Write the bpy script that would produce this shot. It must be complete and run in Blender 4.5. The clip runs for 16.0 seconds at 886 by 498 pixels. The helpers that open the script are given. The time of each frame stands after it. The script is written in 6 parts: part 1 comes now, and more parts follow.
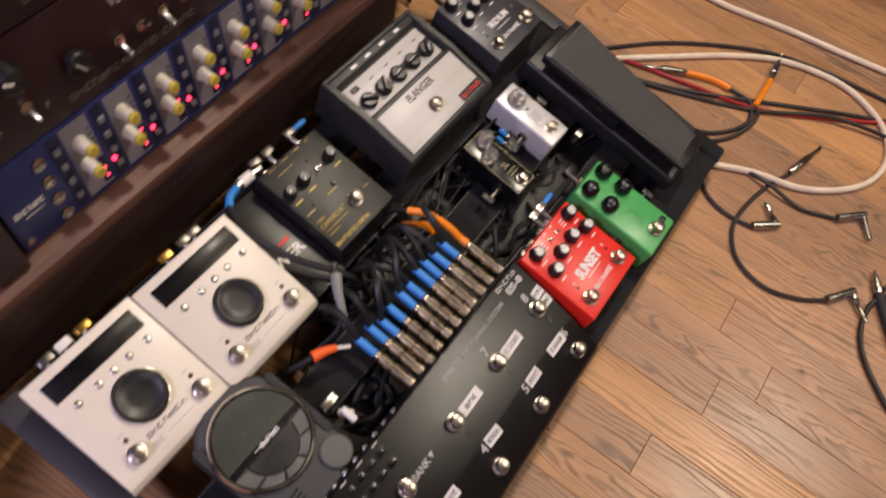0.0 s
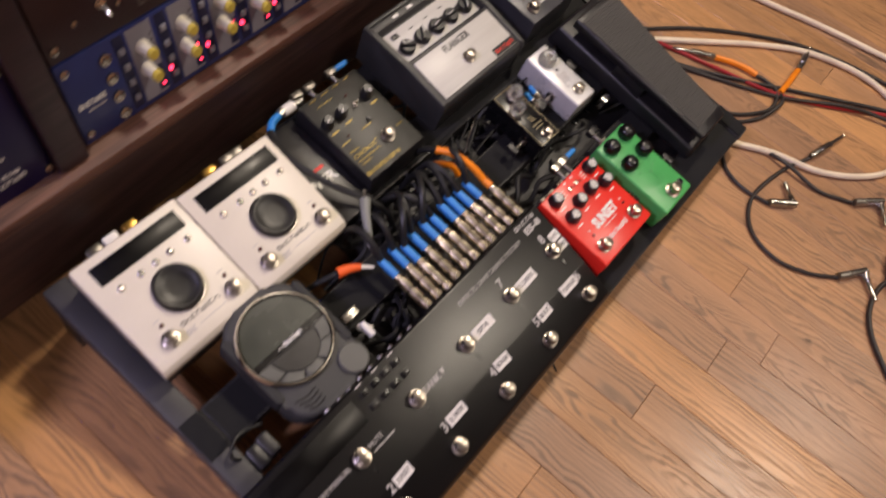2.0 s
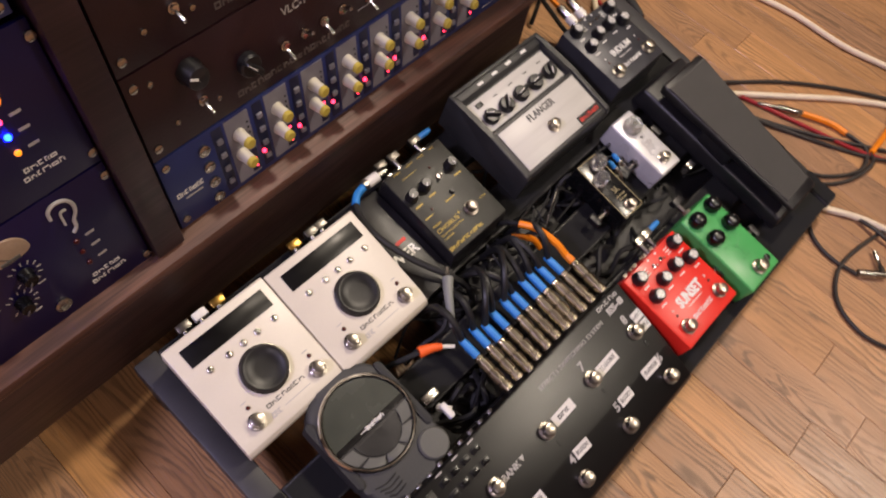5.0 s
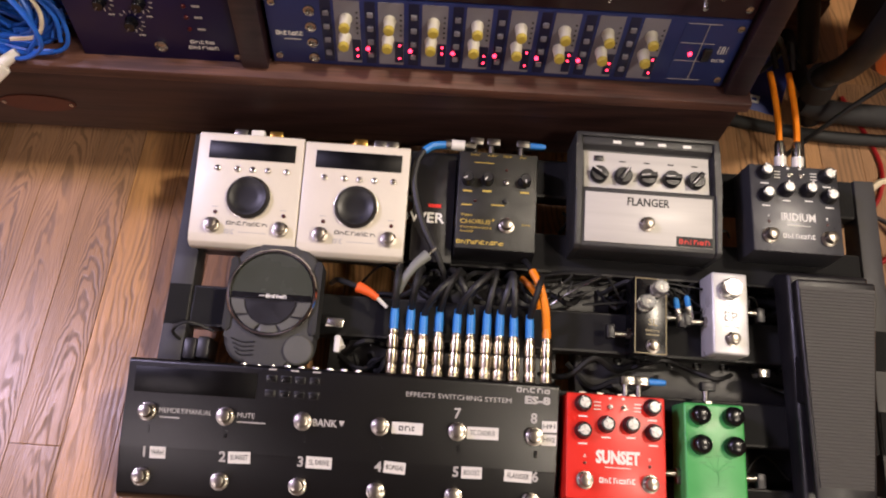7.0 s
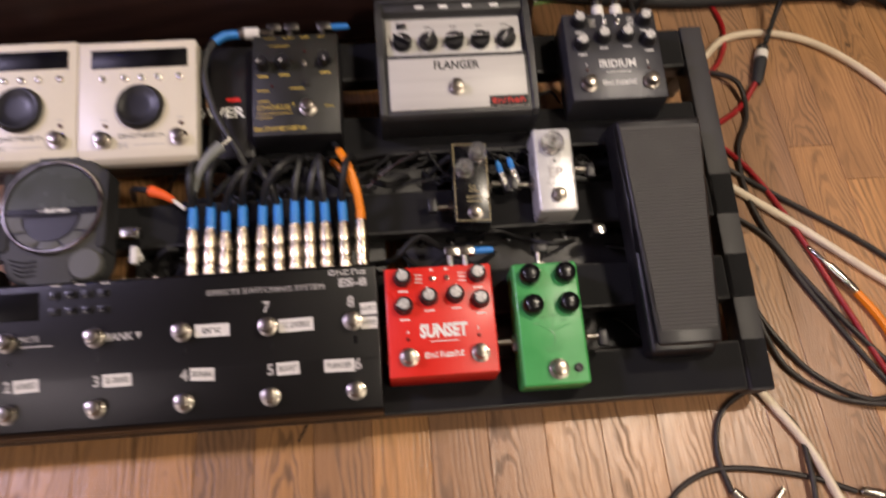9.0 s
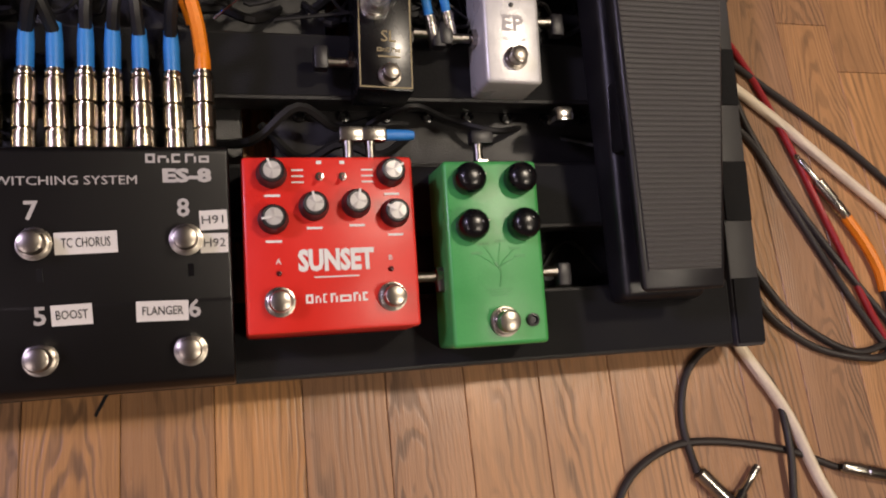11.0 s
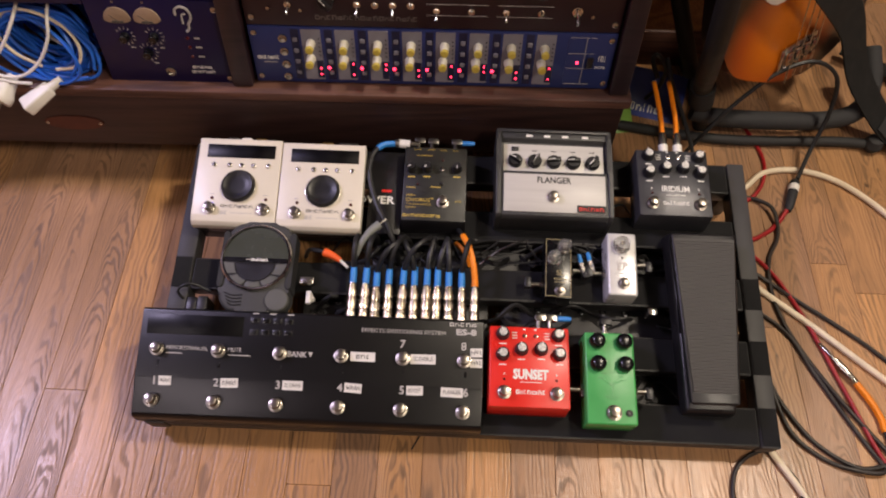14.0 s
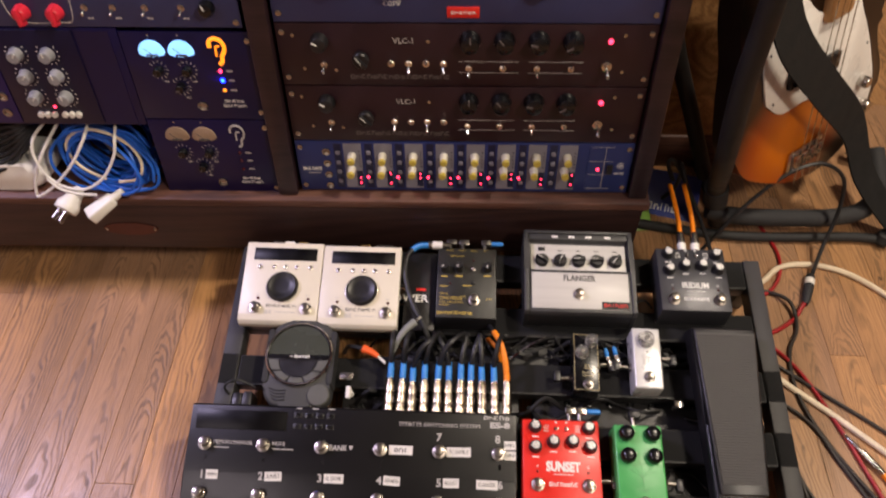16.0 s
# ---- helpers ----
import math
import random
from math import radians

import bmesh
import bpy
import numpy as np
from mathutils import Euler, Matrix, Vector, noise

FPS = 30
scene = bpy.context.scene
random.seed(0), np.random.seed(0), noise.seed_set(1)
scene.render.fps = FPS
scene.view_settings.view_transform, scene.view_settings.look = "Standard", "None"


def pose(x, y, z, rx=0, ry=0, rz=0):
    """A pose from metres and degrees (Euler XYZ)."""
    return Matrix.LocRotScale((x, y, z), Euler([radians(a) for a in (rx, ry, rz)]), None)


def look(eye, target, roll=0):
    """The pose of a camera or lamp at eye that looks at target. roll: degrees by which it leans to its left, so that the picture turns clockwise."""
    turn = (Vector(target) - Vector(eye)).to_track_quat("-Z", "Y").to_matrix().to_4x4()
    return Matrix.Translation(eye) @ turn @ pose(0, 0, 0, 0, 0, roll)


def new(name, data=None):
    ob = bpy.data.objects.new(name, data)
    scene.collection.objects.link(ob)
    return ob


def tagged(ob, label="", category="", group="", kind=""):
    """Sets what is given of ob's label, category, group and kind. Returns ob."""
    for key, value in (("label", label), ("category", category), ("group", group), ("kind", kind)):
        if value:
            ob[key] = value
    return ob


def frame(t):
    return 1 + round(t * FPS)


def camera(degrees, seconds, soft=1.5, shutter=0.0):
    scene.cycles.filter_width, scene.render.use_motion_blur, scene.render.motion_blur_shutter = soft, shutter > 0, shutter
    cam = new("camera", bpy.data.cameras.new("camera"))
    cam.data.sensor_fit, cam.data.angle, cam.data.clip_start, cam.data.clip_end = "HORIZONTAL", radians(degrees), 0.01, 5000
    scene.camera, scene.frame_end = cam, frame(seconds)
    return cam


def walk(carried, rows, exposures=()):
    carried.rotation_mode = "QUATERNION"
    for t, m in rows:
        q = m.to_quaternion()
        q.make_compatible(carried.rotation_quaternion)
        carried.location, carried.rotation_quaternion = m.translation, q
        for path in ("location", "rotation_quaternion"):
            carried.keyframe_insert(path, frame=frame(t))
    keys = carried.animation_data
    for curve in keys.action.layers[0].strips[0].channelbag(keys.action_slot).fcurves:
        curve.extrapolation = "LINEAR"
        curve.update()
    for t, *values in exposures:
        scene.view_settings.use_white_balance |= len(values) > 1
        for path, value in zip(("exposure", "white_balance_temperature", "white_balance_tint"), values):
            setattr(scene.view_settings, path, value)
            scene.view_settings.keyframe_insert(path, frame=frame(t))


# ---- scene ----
cam = camera(61.7, 16.0, soft=2.0, shutter=0.4)
PATH = [
    (0, (-0.007, -0.012, 0.781), (0.964, 0.321, -0.936), 18.9),
    (0.5, (0.053, 0.003, 0.806), (1.067, 0.314, -0.89), 14.6),
    (1, (0.067, 0.003, 0.814), (1.103, 0.321, -0.867), 13.4),
    (1.5, (0.011, -0.028, 0.815), (1.011, 0.326, -0.88), 15.2),
    (2, (-0.081, -0.077, 0.776), (0.876, 0.343, -0.929), 18.8),
    (2.5, (-0.189, -0.134, 0.754), (0.803, 0.369, -0.908), 19.1),
    (3, (-0.232, -0.149, 0.756), (0.79, 0.35, -0.89), 16.9),
    (3.5, (-0.18, -0.128, 0.763), (0.846, 0.362, -0.883), 15.9),
    (4, (-0.102, -0.04, 0.8), (0.86, 0.451, -0.883), 14.9),
    (4.5, (-0.088, -0.003, 0.8), (0.803, 0.493, -0.921), 14.1),
    (4.7, (-0.078, 0.008, 0.802), (0.813, 0.482, -0.924), 14.8),
    (6.8, (0.247, -0.119, 0.846), (0.327, 0.707, -0.974), 8.5),
    (7, (0.272, -0.153, 0.841), (0.302, 0.708, -0.964), 5.8),
    (7.5, (0.328, -0.195, 0.804), (0.24, 0.737, -0.963), 0.2),
    (8, (0.36, -0.278, 0.767), (0.295, 0.659, -0.999), -0.5),
    (8.5, (0.387, -0.282, 0.791), (0.369, 0.664, -0.971), -1.5),
    (9, (0.431, -0.242, 0.738), (0.556, 0.63, -1.058), 3.9),
    (9.2, (0.44, -0.23, 0.696), (0.621, 0.551, -1.137), 8.7),
    (11.3, (0.415, -0.118, 0.514), (0.949, 0.384, -1.347), 42.8),
    (11.5, (0.427, -0.154, 0.574), (0.925, 0.428, -1.273), 37.0),
    (12, (0.451, -0.196, 0.762), (0.8, 0.629, -1.026), 19.2),
    (12.5, (0.44, -0.175, 0.778), (0.748, 0.735, -0.976), 13.9),
    (13, (0.403, -0.179, 0.782), (0.661, 0.732, -0.98), 13.5),
    (13.5, (0.373, -0.26, 0.876), (0.464, 0.735, -0.856), 6.5),
    (14, (0.36, -0.366, 0.958), (0.349, 0.683, -0.745), 1.8),
    (14.5, (0.364, -0.378, 0.983), (0.354, 0.701, -0.702), 0.8),
    (15, (0.348, -0.379, 0.985), (0.333, 0.727, -0.682), 0.2),
    (15.5, (0.344, -0.38, 0.994), (0.314, 0.766, -0.644), -0.5),
    (16, (0.34, -0.391, 1.015), (0.273, 0.851, -0.55), -0.8),
]
walk(cam, [(t, look(eye, target, roll)) for t, eye, target, roll in PATH], exposures=[(0.0, 0.07), (3.0, 0.08), (4.7, 0.12), (6.8, 0.32), (7.0, 0.3), (7.5, 0.13), (8.5, -0.02), (9.0, 0.0), (11.5, -0.22), (12.5, 0.07), (13.5, 0.16), (14.0, 0.08), (16.0, 0.25)])


# ---- world and lamps ----
world = bpy.data.worlds.new("room_world")
scene.world = world
world.use_nodes = True
world.node_tree.nodes["Background"].inputs[0].default_value = (0.50, 0.40, 0.34, 1)
world.node_tree.nodes["Background"].inputs[1].default_value = 0.05


def area_lamp(name, eye, target, size, power, colour):
    data = bpy.data.lights.new(name, "AREA")
    data.shape, data.size, data.energy, data.color = "DISK", size, power, colour
    ob = new(name, data)
    ob.matrix_world = look(eye, target)
    return ob


area_lamp("ceiling_lamp_rear", (1.48, 0.40, 2.36), (-0.2, 0.25, 0), 0.20, 36, (1.0, 0.85, 0.68))
area_lamp("ceiling_lamp_side", (1.65, -1.05, 2.36), (-0.3, 0.1, 0), 0.34, 26, (1.0, 0.86, 0.70))
# added soft fill from front left, no known fixture; brightens rack and floor
area_lamp("front_fill_lamp", (-1.3, -1.2, 2.36), (-0.2, 0.2, 0.2), 0.9, 15, (0.98, 0.82, 0.86))
area_lamp("ceiling_lamp_violet", (-1.75, 0.55, 2.36), (-0.5, 0.1, 0), 0.40, 48, (0.76, 0.66, 1.0))


# ---- materials ----
def rgb(r, g, b):
    return tuple((c / 255) ** 2.2 for c in (r, g, b)) + (1.0,)


def mat(name, col, rough=0.5, metal=0.0, var=0.18, scale=30.0, bump=0.08, bscale=400.0, coat=0.0, emit=0.0, trans=0.0, stretch=(1, 1, 1), rvar=0.09):
    m = bpy.data.materials.new(name)
    m.use_nodes = True
    nt = m.node_tree
    b = nt.nodes["Principled BSDF"]
    b.inputs["Metallic"].default_value = metal
    b.inputs["Coat Weight"].default_value = coat
    b.inputs["Transmission Weight"].default_value = trans
    if emit:
        b.inputs["Base Color"].default_value = col
        b.inputs["Emission Color"].default_value = col
        b.inputs["Emission Strength"].default_value = emit
        return m
    tc, mp = nt.nodes.new("ShaderNodeTexCoord"), nt.nodes.new("ShaderNodeMapping")
    mp.inputs["Scale"].default_value = stretch
    nt.links.new(tc.outputs["Object"], mp.inputs["Vector"])
    coarse, fine = nt.nodes.new("ShaderNodeTexNoise"), nt.nodes.new("ShaderNodeTexNoise")
    coarse.inputs["Scale"].default_value, coarse.inputs["Detail"].default_value = scale, 5
    fine.inputs["Scale"].default_value, fine.inputs["Detail"].default_value = bscale, 3
    nt.links.new(mp.outputs[0], coarse.inputs["Vector"])
    nt.links.new(mp.outputs[0], fine.inputs["Vector"])
    ramp = nt.nodes.new("ShaderNodeMapRange")
    ramp.inputs["From Min"].default_value, ramp.inputs["From Max"].default_value = 0.3, 0.7
    ramp.inputs["To Min"].default_value, ramp.inputs["To Max"].default_value = 1 - var, 1 + var
    add = nt.nodes.new("ShaderNodeMath")
    add.operation = "MULTIPLY_ADD"
    add.inputs[1].default_value, add.inputs[2].default_value = 0.35, 0.0
    nt.links.new(fine.outputs["Fac"], add.inputs[0])
    mid = nt.nodes.new("ShaderNodeMath")
    mid.operation = "ADD"
    nt.links.new(coarse.outputs["Fac"], mid.inputs[0])
    nt.links.new(add.outputs[0], mid.inputs[1])
    shift = nt.nodes.new("ShaderNodeMath")
    shift.operation = "SUBTRACT"
    shift.inputs[1].default_value = 0.175
    nt.links.new(mid.outputs[0], shift.inputs[0])
    nt.links.new(shift.outputs[0], ramp.inputs["Value"])
    mul = nt.nodes.new("ShaderNodeMix")
    mul.data_type, mul.blend_type = "RGBA", "MULTIPLY"
    mul.inputs["Factor"].default_value = 1.0
    mul.inputs["A"].default_value = col
    nt.links.new(ramp.outputs[0], mul.inputs["B"])
    nt.links.new(mul.outputs["Result"], b.inputs["Base Color"])
    rr = nt.nodes.new("ShaderNodeMapRange")
    rr.inputs["From Min"].default_value, rr.inputs["From Max"].default_value = 0.3, 0.7
    rr.inputs["To Min"].default_value, rr.inputs["To Max"].default_value = max(rough - rvar, 0.03), min(rough + rvar, 1)
    nt.links.new(coarse.outputs["Fac"], rr.inputs["Value"])
    nt.links.new(rr.outputs[0], b.inputs["Roughness"])
    if bump:
        bp = nt.nodes.new("ShaderNodeBump")
        bp.inputs["Strength"].default_value, bp.inputs["Distance"].default_value = bump, 0.001
        nt.links.new(fine.outputs["Fac"], bp.inputs["Height"])
        nt.links.new(bp.outputs[0], b.inputs["Normal"])
    return m


def wood(name, dark, light, grain=1.0, rough=0.4, axis=1, coat=0.0):
    """Wood with long grain lines along an axis, cathedral figure, pores and a shade of its own for each piece."""
    m = bpy.data.materials.new(name)
    m.use_nodes = True
    nt = m.node_tree
    b = nt.nodes["Principled BSDF"]
    tc, info = nt.nodes.new("ShaderNodeTexCoord"), nt.nodes.new("ShaderNodeObjectInfo")
    comb = nt.nodes.new("ShaderNodeVectorMath")
    comb.operation = "SCALE"
    comb.inputs[0].default_value = (7.3, 3.1, 5.7)
    nt.links.new(info.outputs["Random"], comb.inputs["Scale"])
    addv = nt.nodes.new("ShaderNodeVectorMath")
    nt.links.new(tc.outputs["Object"], addv.inputs[0])
    nt.links.new(comb.outputs[0], addv.inputs[1])

    def mapped(sx, sy):
        mp = nt.nodes.new("ShaderNodeMapping")
        mp.inputs["Scale"].default_value = (sx, sy, sx) if axis == 1 else (sy, sx, sx)
        nt.links.new(addv.outputs[0], mp.inputs["Vector"])
        return mp

    def noise_node(mp, scale, detail=4, dist=0.0):
        n = nt.nodes.new("ShaderNodeTexNoise")
        n.inputs["Scale"].default_value, n.inputs["Detail"].default_value, n.inputs["Distortion"].default_value = scale, detail, dist
        nt.links.new(mp.outputs[0], n.inputs["Vector"])
        return n

    field = noise_node(mapped(1.0, 0.13), 11 * grain, 2, 0.3)
    rings = nt.nodes.new("ShaderNodeMath")
    rings.operation = "MULTIPLY"
    rings.inputs[1].default_value = 75.0
    nt.links.new(field.outputs["Fac"], rings.inputs[0])
    sine = nt.nodes.new("ShaderNodeMath")
    sine.operation = "SINE"
    nt.links.new(rings.outputs[0], sine.inputs[0])
    pores = noise_node(mapped(1.0, 0.035), 420 * grain, 3)
    tone = noise_node(mapped(1.0, 0.25), 14 * grain, 4)

    def scaled(node, out, k):
        n = nt.nodes.new("ShaderNodeMath")
        n.operation = "MULTIPLY"
        n.inputs[1].default_value = k
        nt.links.new(node.outputs[out], n.inputs[0])
        return n

    total = None
    for node, out, k in ((sine, 0, 0.13), (pores, 0, 0.72), (tone, 0, 0.56), (info, "Random", 0.24)):
        s = scaled(node, out, k)
        if total is None:
            total = s
        else:
            plus = nt.nodes.new("ShaderNodeMath")
            nt.links.new(total.outputs[0], plus.inputs[0])
            nt.links.new(s.outputs[0], plus.inputs[1])
            total = plus
    ramp = nt.nodes.new("ShaderNodeValToRGB")
    ramp.color_ramp.elements[0].position, ramp.color_ramp.elements[0].color = 0.38, dark
    ramp.color_ramp.elements[1].position, ramp.color_ramp.elements[1].color = 0.84, light
    half = scaled(total, 0, 0.8)
    nt.links.new(half.outputs[0], ramp.inputs[0])
    nt.links.new(ramp.outputs[0], b.inputs["Base Color"])
    rr = nt.nodes.new("ShaderNodeMapRange")
    rr.inputs["To Min"].default_value, rr.inputs["To Max"].default_value = rough + 0.16, rough - 0.1
    nt.links.new(pores.outputs["Fac"], rr.inputs["Value"])
    nt.links.new(rr.outputs[0], b.inputs["Roughness"])
    bp = nt.nodes.new("ShaderNodeBump")
    bp.inputs["Strength"].default_value, bp.inputs["Distance"].default_value = 0.25, 0.0008
    nt.links.new(half.outputs[0], bp.inputs["Height"])
    nt.links.new(bp.outputs[0], b.inputs["Normal"])
    b.inputs["Coat Weight"].default_value = coat
    return m


def floor_wood(name):
    """Flat-sawn oak strips: the object's colour gives each one its tint, figure and lightness."""
    m = bpy.data.materials.new(name)
    m.use_nodes = True
    nt = m.node_tree
    b = nt.nodes["Principled BSDF"]

    def node(kind, **sockets):
        n = nt.nodes.new("ShaderNode" + kind)
        for key, value in sockets.items():
            put(n.inputs[int(key[1:])], value)
        return n

    def put(socket, value):
        if isinstance(value, bpy.types.NodeSocket):
            nt.links.new(value, socket)
        else:
            socket.default_value = value

    def calc(op, a, c=0.0, d=0.0):
        n = node("Math", i0=a, i1=c, i2=d)
        n.operation = op
        return n.outputs[0]

    def noise(vec, scale, detail, dist=0.0):
        n = node("TexNoise", i0=vec)
        n.inputs["Scale"].default_value, n.inputs["Detail"].default_value, n.inputs["Distortion"].default_value = scale, detail, dist
        return n.outputs["Fac"]

    def smooth(value, lo, hi, to_lo=0.0, to_hi=1.0):
        n = node("MapRange", i0=value, i1=lo, i2=hi, i3=to_lo, i4=to_hi)
        n.interpolation_type = "SMOOTHSTEP"
        return n.outputs[0]

    info = node("ObjectInfo")
    rnd = info.outputs["Random"]
    tint = node("SeparateColor", i0=info.outputs["Color"]).outputs
    warm, arch, light = tint[0], tint[1], tint[2]
    xyz = node("SeparateXYZ", i0=node("TexCoord").outputs["Object"]).outputs
    x = calc("MULTIPLY_ADD", calc("SUBTRACT", rnd, 0.5), 0.022, xyz[0])
    y = calc("MULTIPLY_ADD", rnd, 17.0, xyz[1])

    def vec(sx, sy):
        return node("CombineXYZ", i0=calc("MULTIPLY", x, sx), i1=calc("MULTIPLY", y, sy), i2=calc("MULTIPLY", rnd, 31.0)).outputs[0]

    wobble = noise(vec(26.0, 7.0), 1.0, 3, 0.4)
    straight = calc("SUBTRACT", 1.0, arch)
    v = calc("MULTIPLY", calc("MULTIPLY", x, x), calc("MULTIPLY", arch, 9000.0))
    v = calc("ADD", v, calc("MULTIPLY", x, calc("MULTIPLY", straight, 150.0)))
    v = calc("ADD", v, calc("MULTIPLY", y, calc("MULTIPLY_ADD", arch, 34.0, 1.5)))
    v = calc("ADD", v, calc("MULTIPLY", wobble, calc("MULTIPLY_ADD", arch, 5.0, 5.0)))
    rings = smooth(calc("SINE", calc("MULTIPLY", v, 6.2832)), -0.35, 1.0)
    fade = smooth(noise(vec(30.0, 3.0), 1.0, 3), 0.34, 0.66, 0.15, 1.0)
    rings = calc("MULTIPLY", rings, fade)
    pores = noise(vec(900.0, 22.0), 1.0, 3)
    streak = noise(vec(150.0, 3.5), 1.0, 4)
    cloud = noise(vec(14.0, 5.0), 1.0, 4)
    spots = smooth(noise(vec(46.0, 30.0), 1.0, 2), 0.70, 0.80)

    k = calc("MULTIPLY_ADD", rings, -0.54, 1.10)
    k = calc("MULTIPLY_ADD", calc("SUBTRACT", pores, 0.5), 0.75, k)
    k = calc("MULTIPLY_ADD", calc("SUBTRACT", streak, 0.5), 0.55, k)
    k = calc("MULTIPLY_ADD", calc("SUBTRACT", cloud, 0.5), 0.55, k)
    k = calc("MULTIPLY_ADD", spots, -0.35, k)
    k = calc("MULTIPLY", k, light)
    base = node("Mix")
    base.data_type = "RGBA"
    put(base.inputs["Factor"], smooth(calc("MULTIPLY_ADD", calc("SUBTRACT", cloud, 0.5), 0.5, warm), 0.0, 1.0))
    base.inputs["A"].default_value, base.inputs["B"].default_value = rgb(150, 117, 92), rgb(170, 126, 83)
    col = node("VectorMath")
    col.operation = "SCALE"
    put(col.inputs[0], base.outputs["Result"])
    put(col.inputs["Scale"], calc("MAXIMUM", k, 0.08))
    put(b.inputs["Base Color"], col.outputs[0])
    put(b.inputs["Roughness"], calc("MULTIPLY_ADD", pores, -0.16, calc("MULTIPLY_ADD", rings, 0.16, calc("MULTIPLY_ADD", cloud, 0.16, 0.30))))
    bp = node("Bump")
    bp.inputs["Strength"].default_value, bp.inputs["Distance"].default_value = 0.35, 0.0008
    put(bp.inputs["Height"], k)
    put(b.inputs["Normal"], bp.outputs[0])
    return m


FLOOR_WOOD = wood("oak_floor", rgb(134, 101, 74), rgb(188, 145, 108), 1.0, 0.34)
PLANK_WOOD = floor_wood("oak_plank")
DESK_WOOD = wood("dark_desk_wood", rgb(27, 19, 23), rgb(50, 35, 39), 0.8, 0.35, axis=0)
EDGE_WOOD = wood("worn_desk_edge", rgb(64, 42, 37), rgb(112, 77, 64), 1.0, 0.5, axis=0)
PLINTH_WOOD = wood("dark_plinth_wood", rgb(32, 20, 20), rgb(58, 39, 36), 0.8, 0.48, axis=0)
PANEL_WOOD = wood("brown_panel_wood", rgb(136, 96, 60), rgb(210, 160, 106), 0.7, 0.45, axis=1)
# unseen ceiling and walls: tones set for bounce light and dim reflections
CEILING_BROWN = mat("dark_unseen_ceiling", rgb(96, 82, 72), 0.8, bump=0.2)
PLASTER = mat("warm_plaster", rgb(164, 147, 133), 0.85, bump=0.2)
BOARD_BLACK = mat("powder_coated_black", rgb(33, 32, 32), 0.46, var=0.25, scale=18, bump=0.3, bscale=900)
RAIL_GREY = mat("worn_grey_rail", rgb(54, 53, 54), 0.55, var=0.2, scale=25, bump=0.25, bscale=900)
VELCRO = mat("black_loop_velcro", rgb(21, 21, 23), 0.95, var=0.4, bump=0.8, bscale=1200)
PLASTIC = mat("black_plastic", rgb(33, 32, 34), 0.38, var=0.2, bump=0.15, bscale=900)
GLOSS_BLACK = mat("gloss_black_plastic", rgb(20, 20, 22), 0.27, var=0.2, bump=0.0)
TREAD = mat("worn_grey_rubber_tread", rgb(64, 62, 60), 0.62, var=0.2, bump=0.3, bscale=700)
DIAL_BLACK = mat("matte_black_dial", rgb(24, 23, 24), 0.42, var=0.15, bump=0.05)
RUBBER = mat("black_rubber", rgb(42, 42, 43), 0.72, var=0.25, bump=0.35, bscale=700)
SWITCHER = mat("satin_black_steel", rgb(17, 16, 17), 0.31, var=0.15, scale=12, bump=0.08, bscale=1500, rvar=0.015)
SWITCHER.node_tree.nodes["Principled BSDF"].inputs["Specular IOR Level"].default_value = 0.46
CHARCOAL = mat("dark_grey_enamel", rgb(52, 52, 52), 0.42, var=0.12, bump=0.3, bscale=1100)
CHORUS_GREY = mat("green_grey_enamel", rgb(35, 35, 31), 0.40, var=0.12, bump=0.3, bscale=1100)
IRON_GREY = mat("anodised_dark_grey", rgb(66, 66, 70), 0.36, metal=0.35, var=0.1, bump=0.12, bscale=1500)
CREAM = mat("off_white_enamel", rgb(210, 202, 185), 0.38, var=0.05, scale=14, bump=0.08, bscale=700)
SILVER_PLATE = mat("brushed_silver_plate", rgb(186, 183, 176), 0.4, metal=0.0, var=0.08, scale=60, bump=0.05, stretch=(0.05, 1, 1))
RED_PAINT = mat("red_anodised_paint", rgb(216, 46, 36), 0.36, var=0.07, scale=20, bump=0.06, bscale=1200)
GREEN_PAINT = mat("green_enamel", rgb(72, 158, 86), 0.36, var=0.10, scale=25, bump=0.1, bscale=900)
LILAC_METAL = mat("pale_silver_metal", rgb(208, 207, 205), 0.33, metal=0.25, var=0.08, scale=40, bump=0.08, bscale=800)
CHROME = mat("chrome", rgb(206, 202, 196), 0.2, metal=1.0, var=0.08, bump=0.02)
SATIN_NICKEL = mat("satin_nickel", rgb(160, 153, 144), 0.31, metal=1.0, var=0.12, bump=0.03)
DULL_STEEL = mat("dull_steel", rgb(128, 124, 118), 0.34, metal=1.0, var=0.18, bump=0.05)
FAINT_GOLD = mat("dull_gold_ink", rgb(150, 136, 98), 0.5, bump=0)
EQ_NAVY = mat("black_navy_panel", rgb(15, 11, 46), 0.4, var=0.12, scale=20)
FAINT_GREEN = mat("faint_green_ink", rgb(66, 146, 80), 0.4, bump=0)
NICKEL = mat("nickel_plug_shell", rgb(178, 167, 146), 0.25, metal=1.0, var=0.2, bump=0.05)
SPUN = mat("spun_aluminium_cap", rgb(206, 204, 200), 0.32, metal=0.45, var=0.1, bump=0)
DISPLAY = mat("dark_display_glass", rgb(11, 10, 12), 0.34, var=0.1, bump=0)
DISPLAY.node_tree.nodes["Principled BSDF"].inputs["Specular IOR Level"].default_value = 0.25
STEEL = mat("worn_steel", rgb(176, 172, 164), 0.26, metal=1.0, var=0.15, bump=0.05)
GOLD = mat("brass_gold", rgb(200, 160, 84), 0.3, metal=1.0, var=0.1)
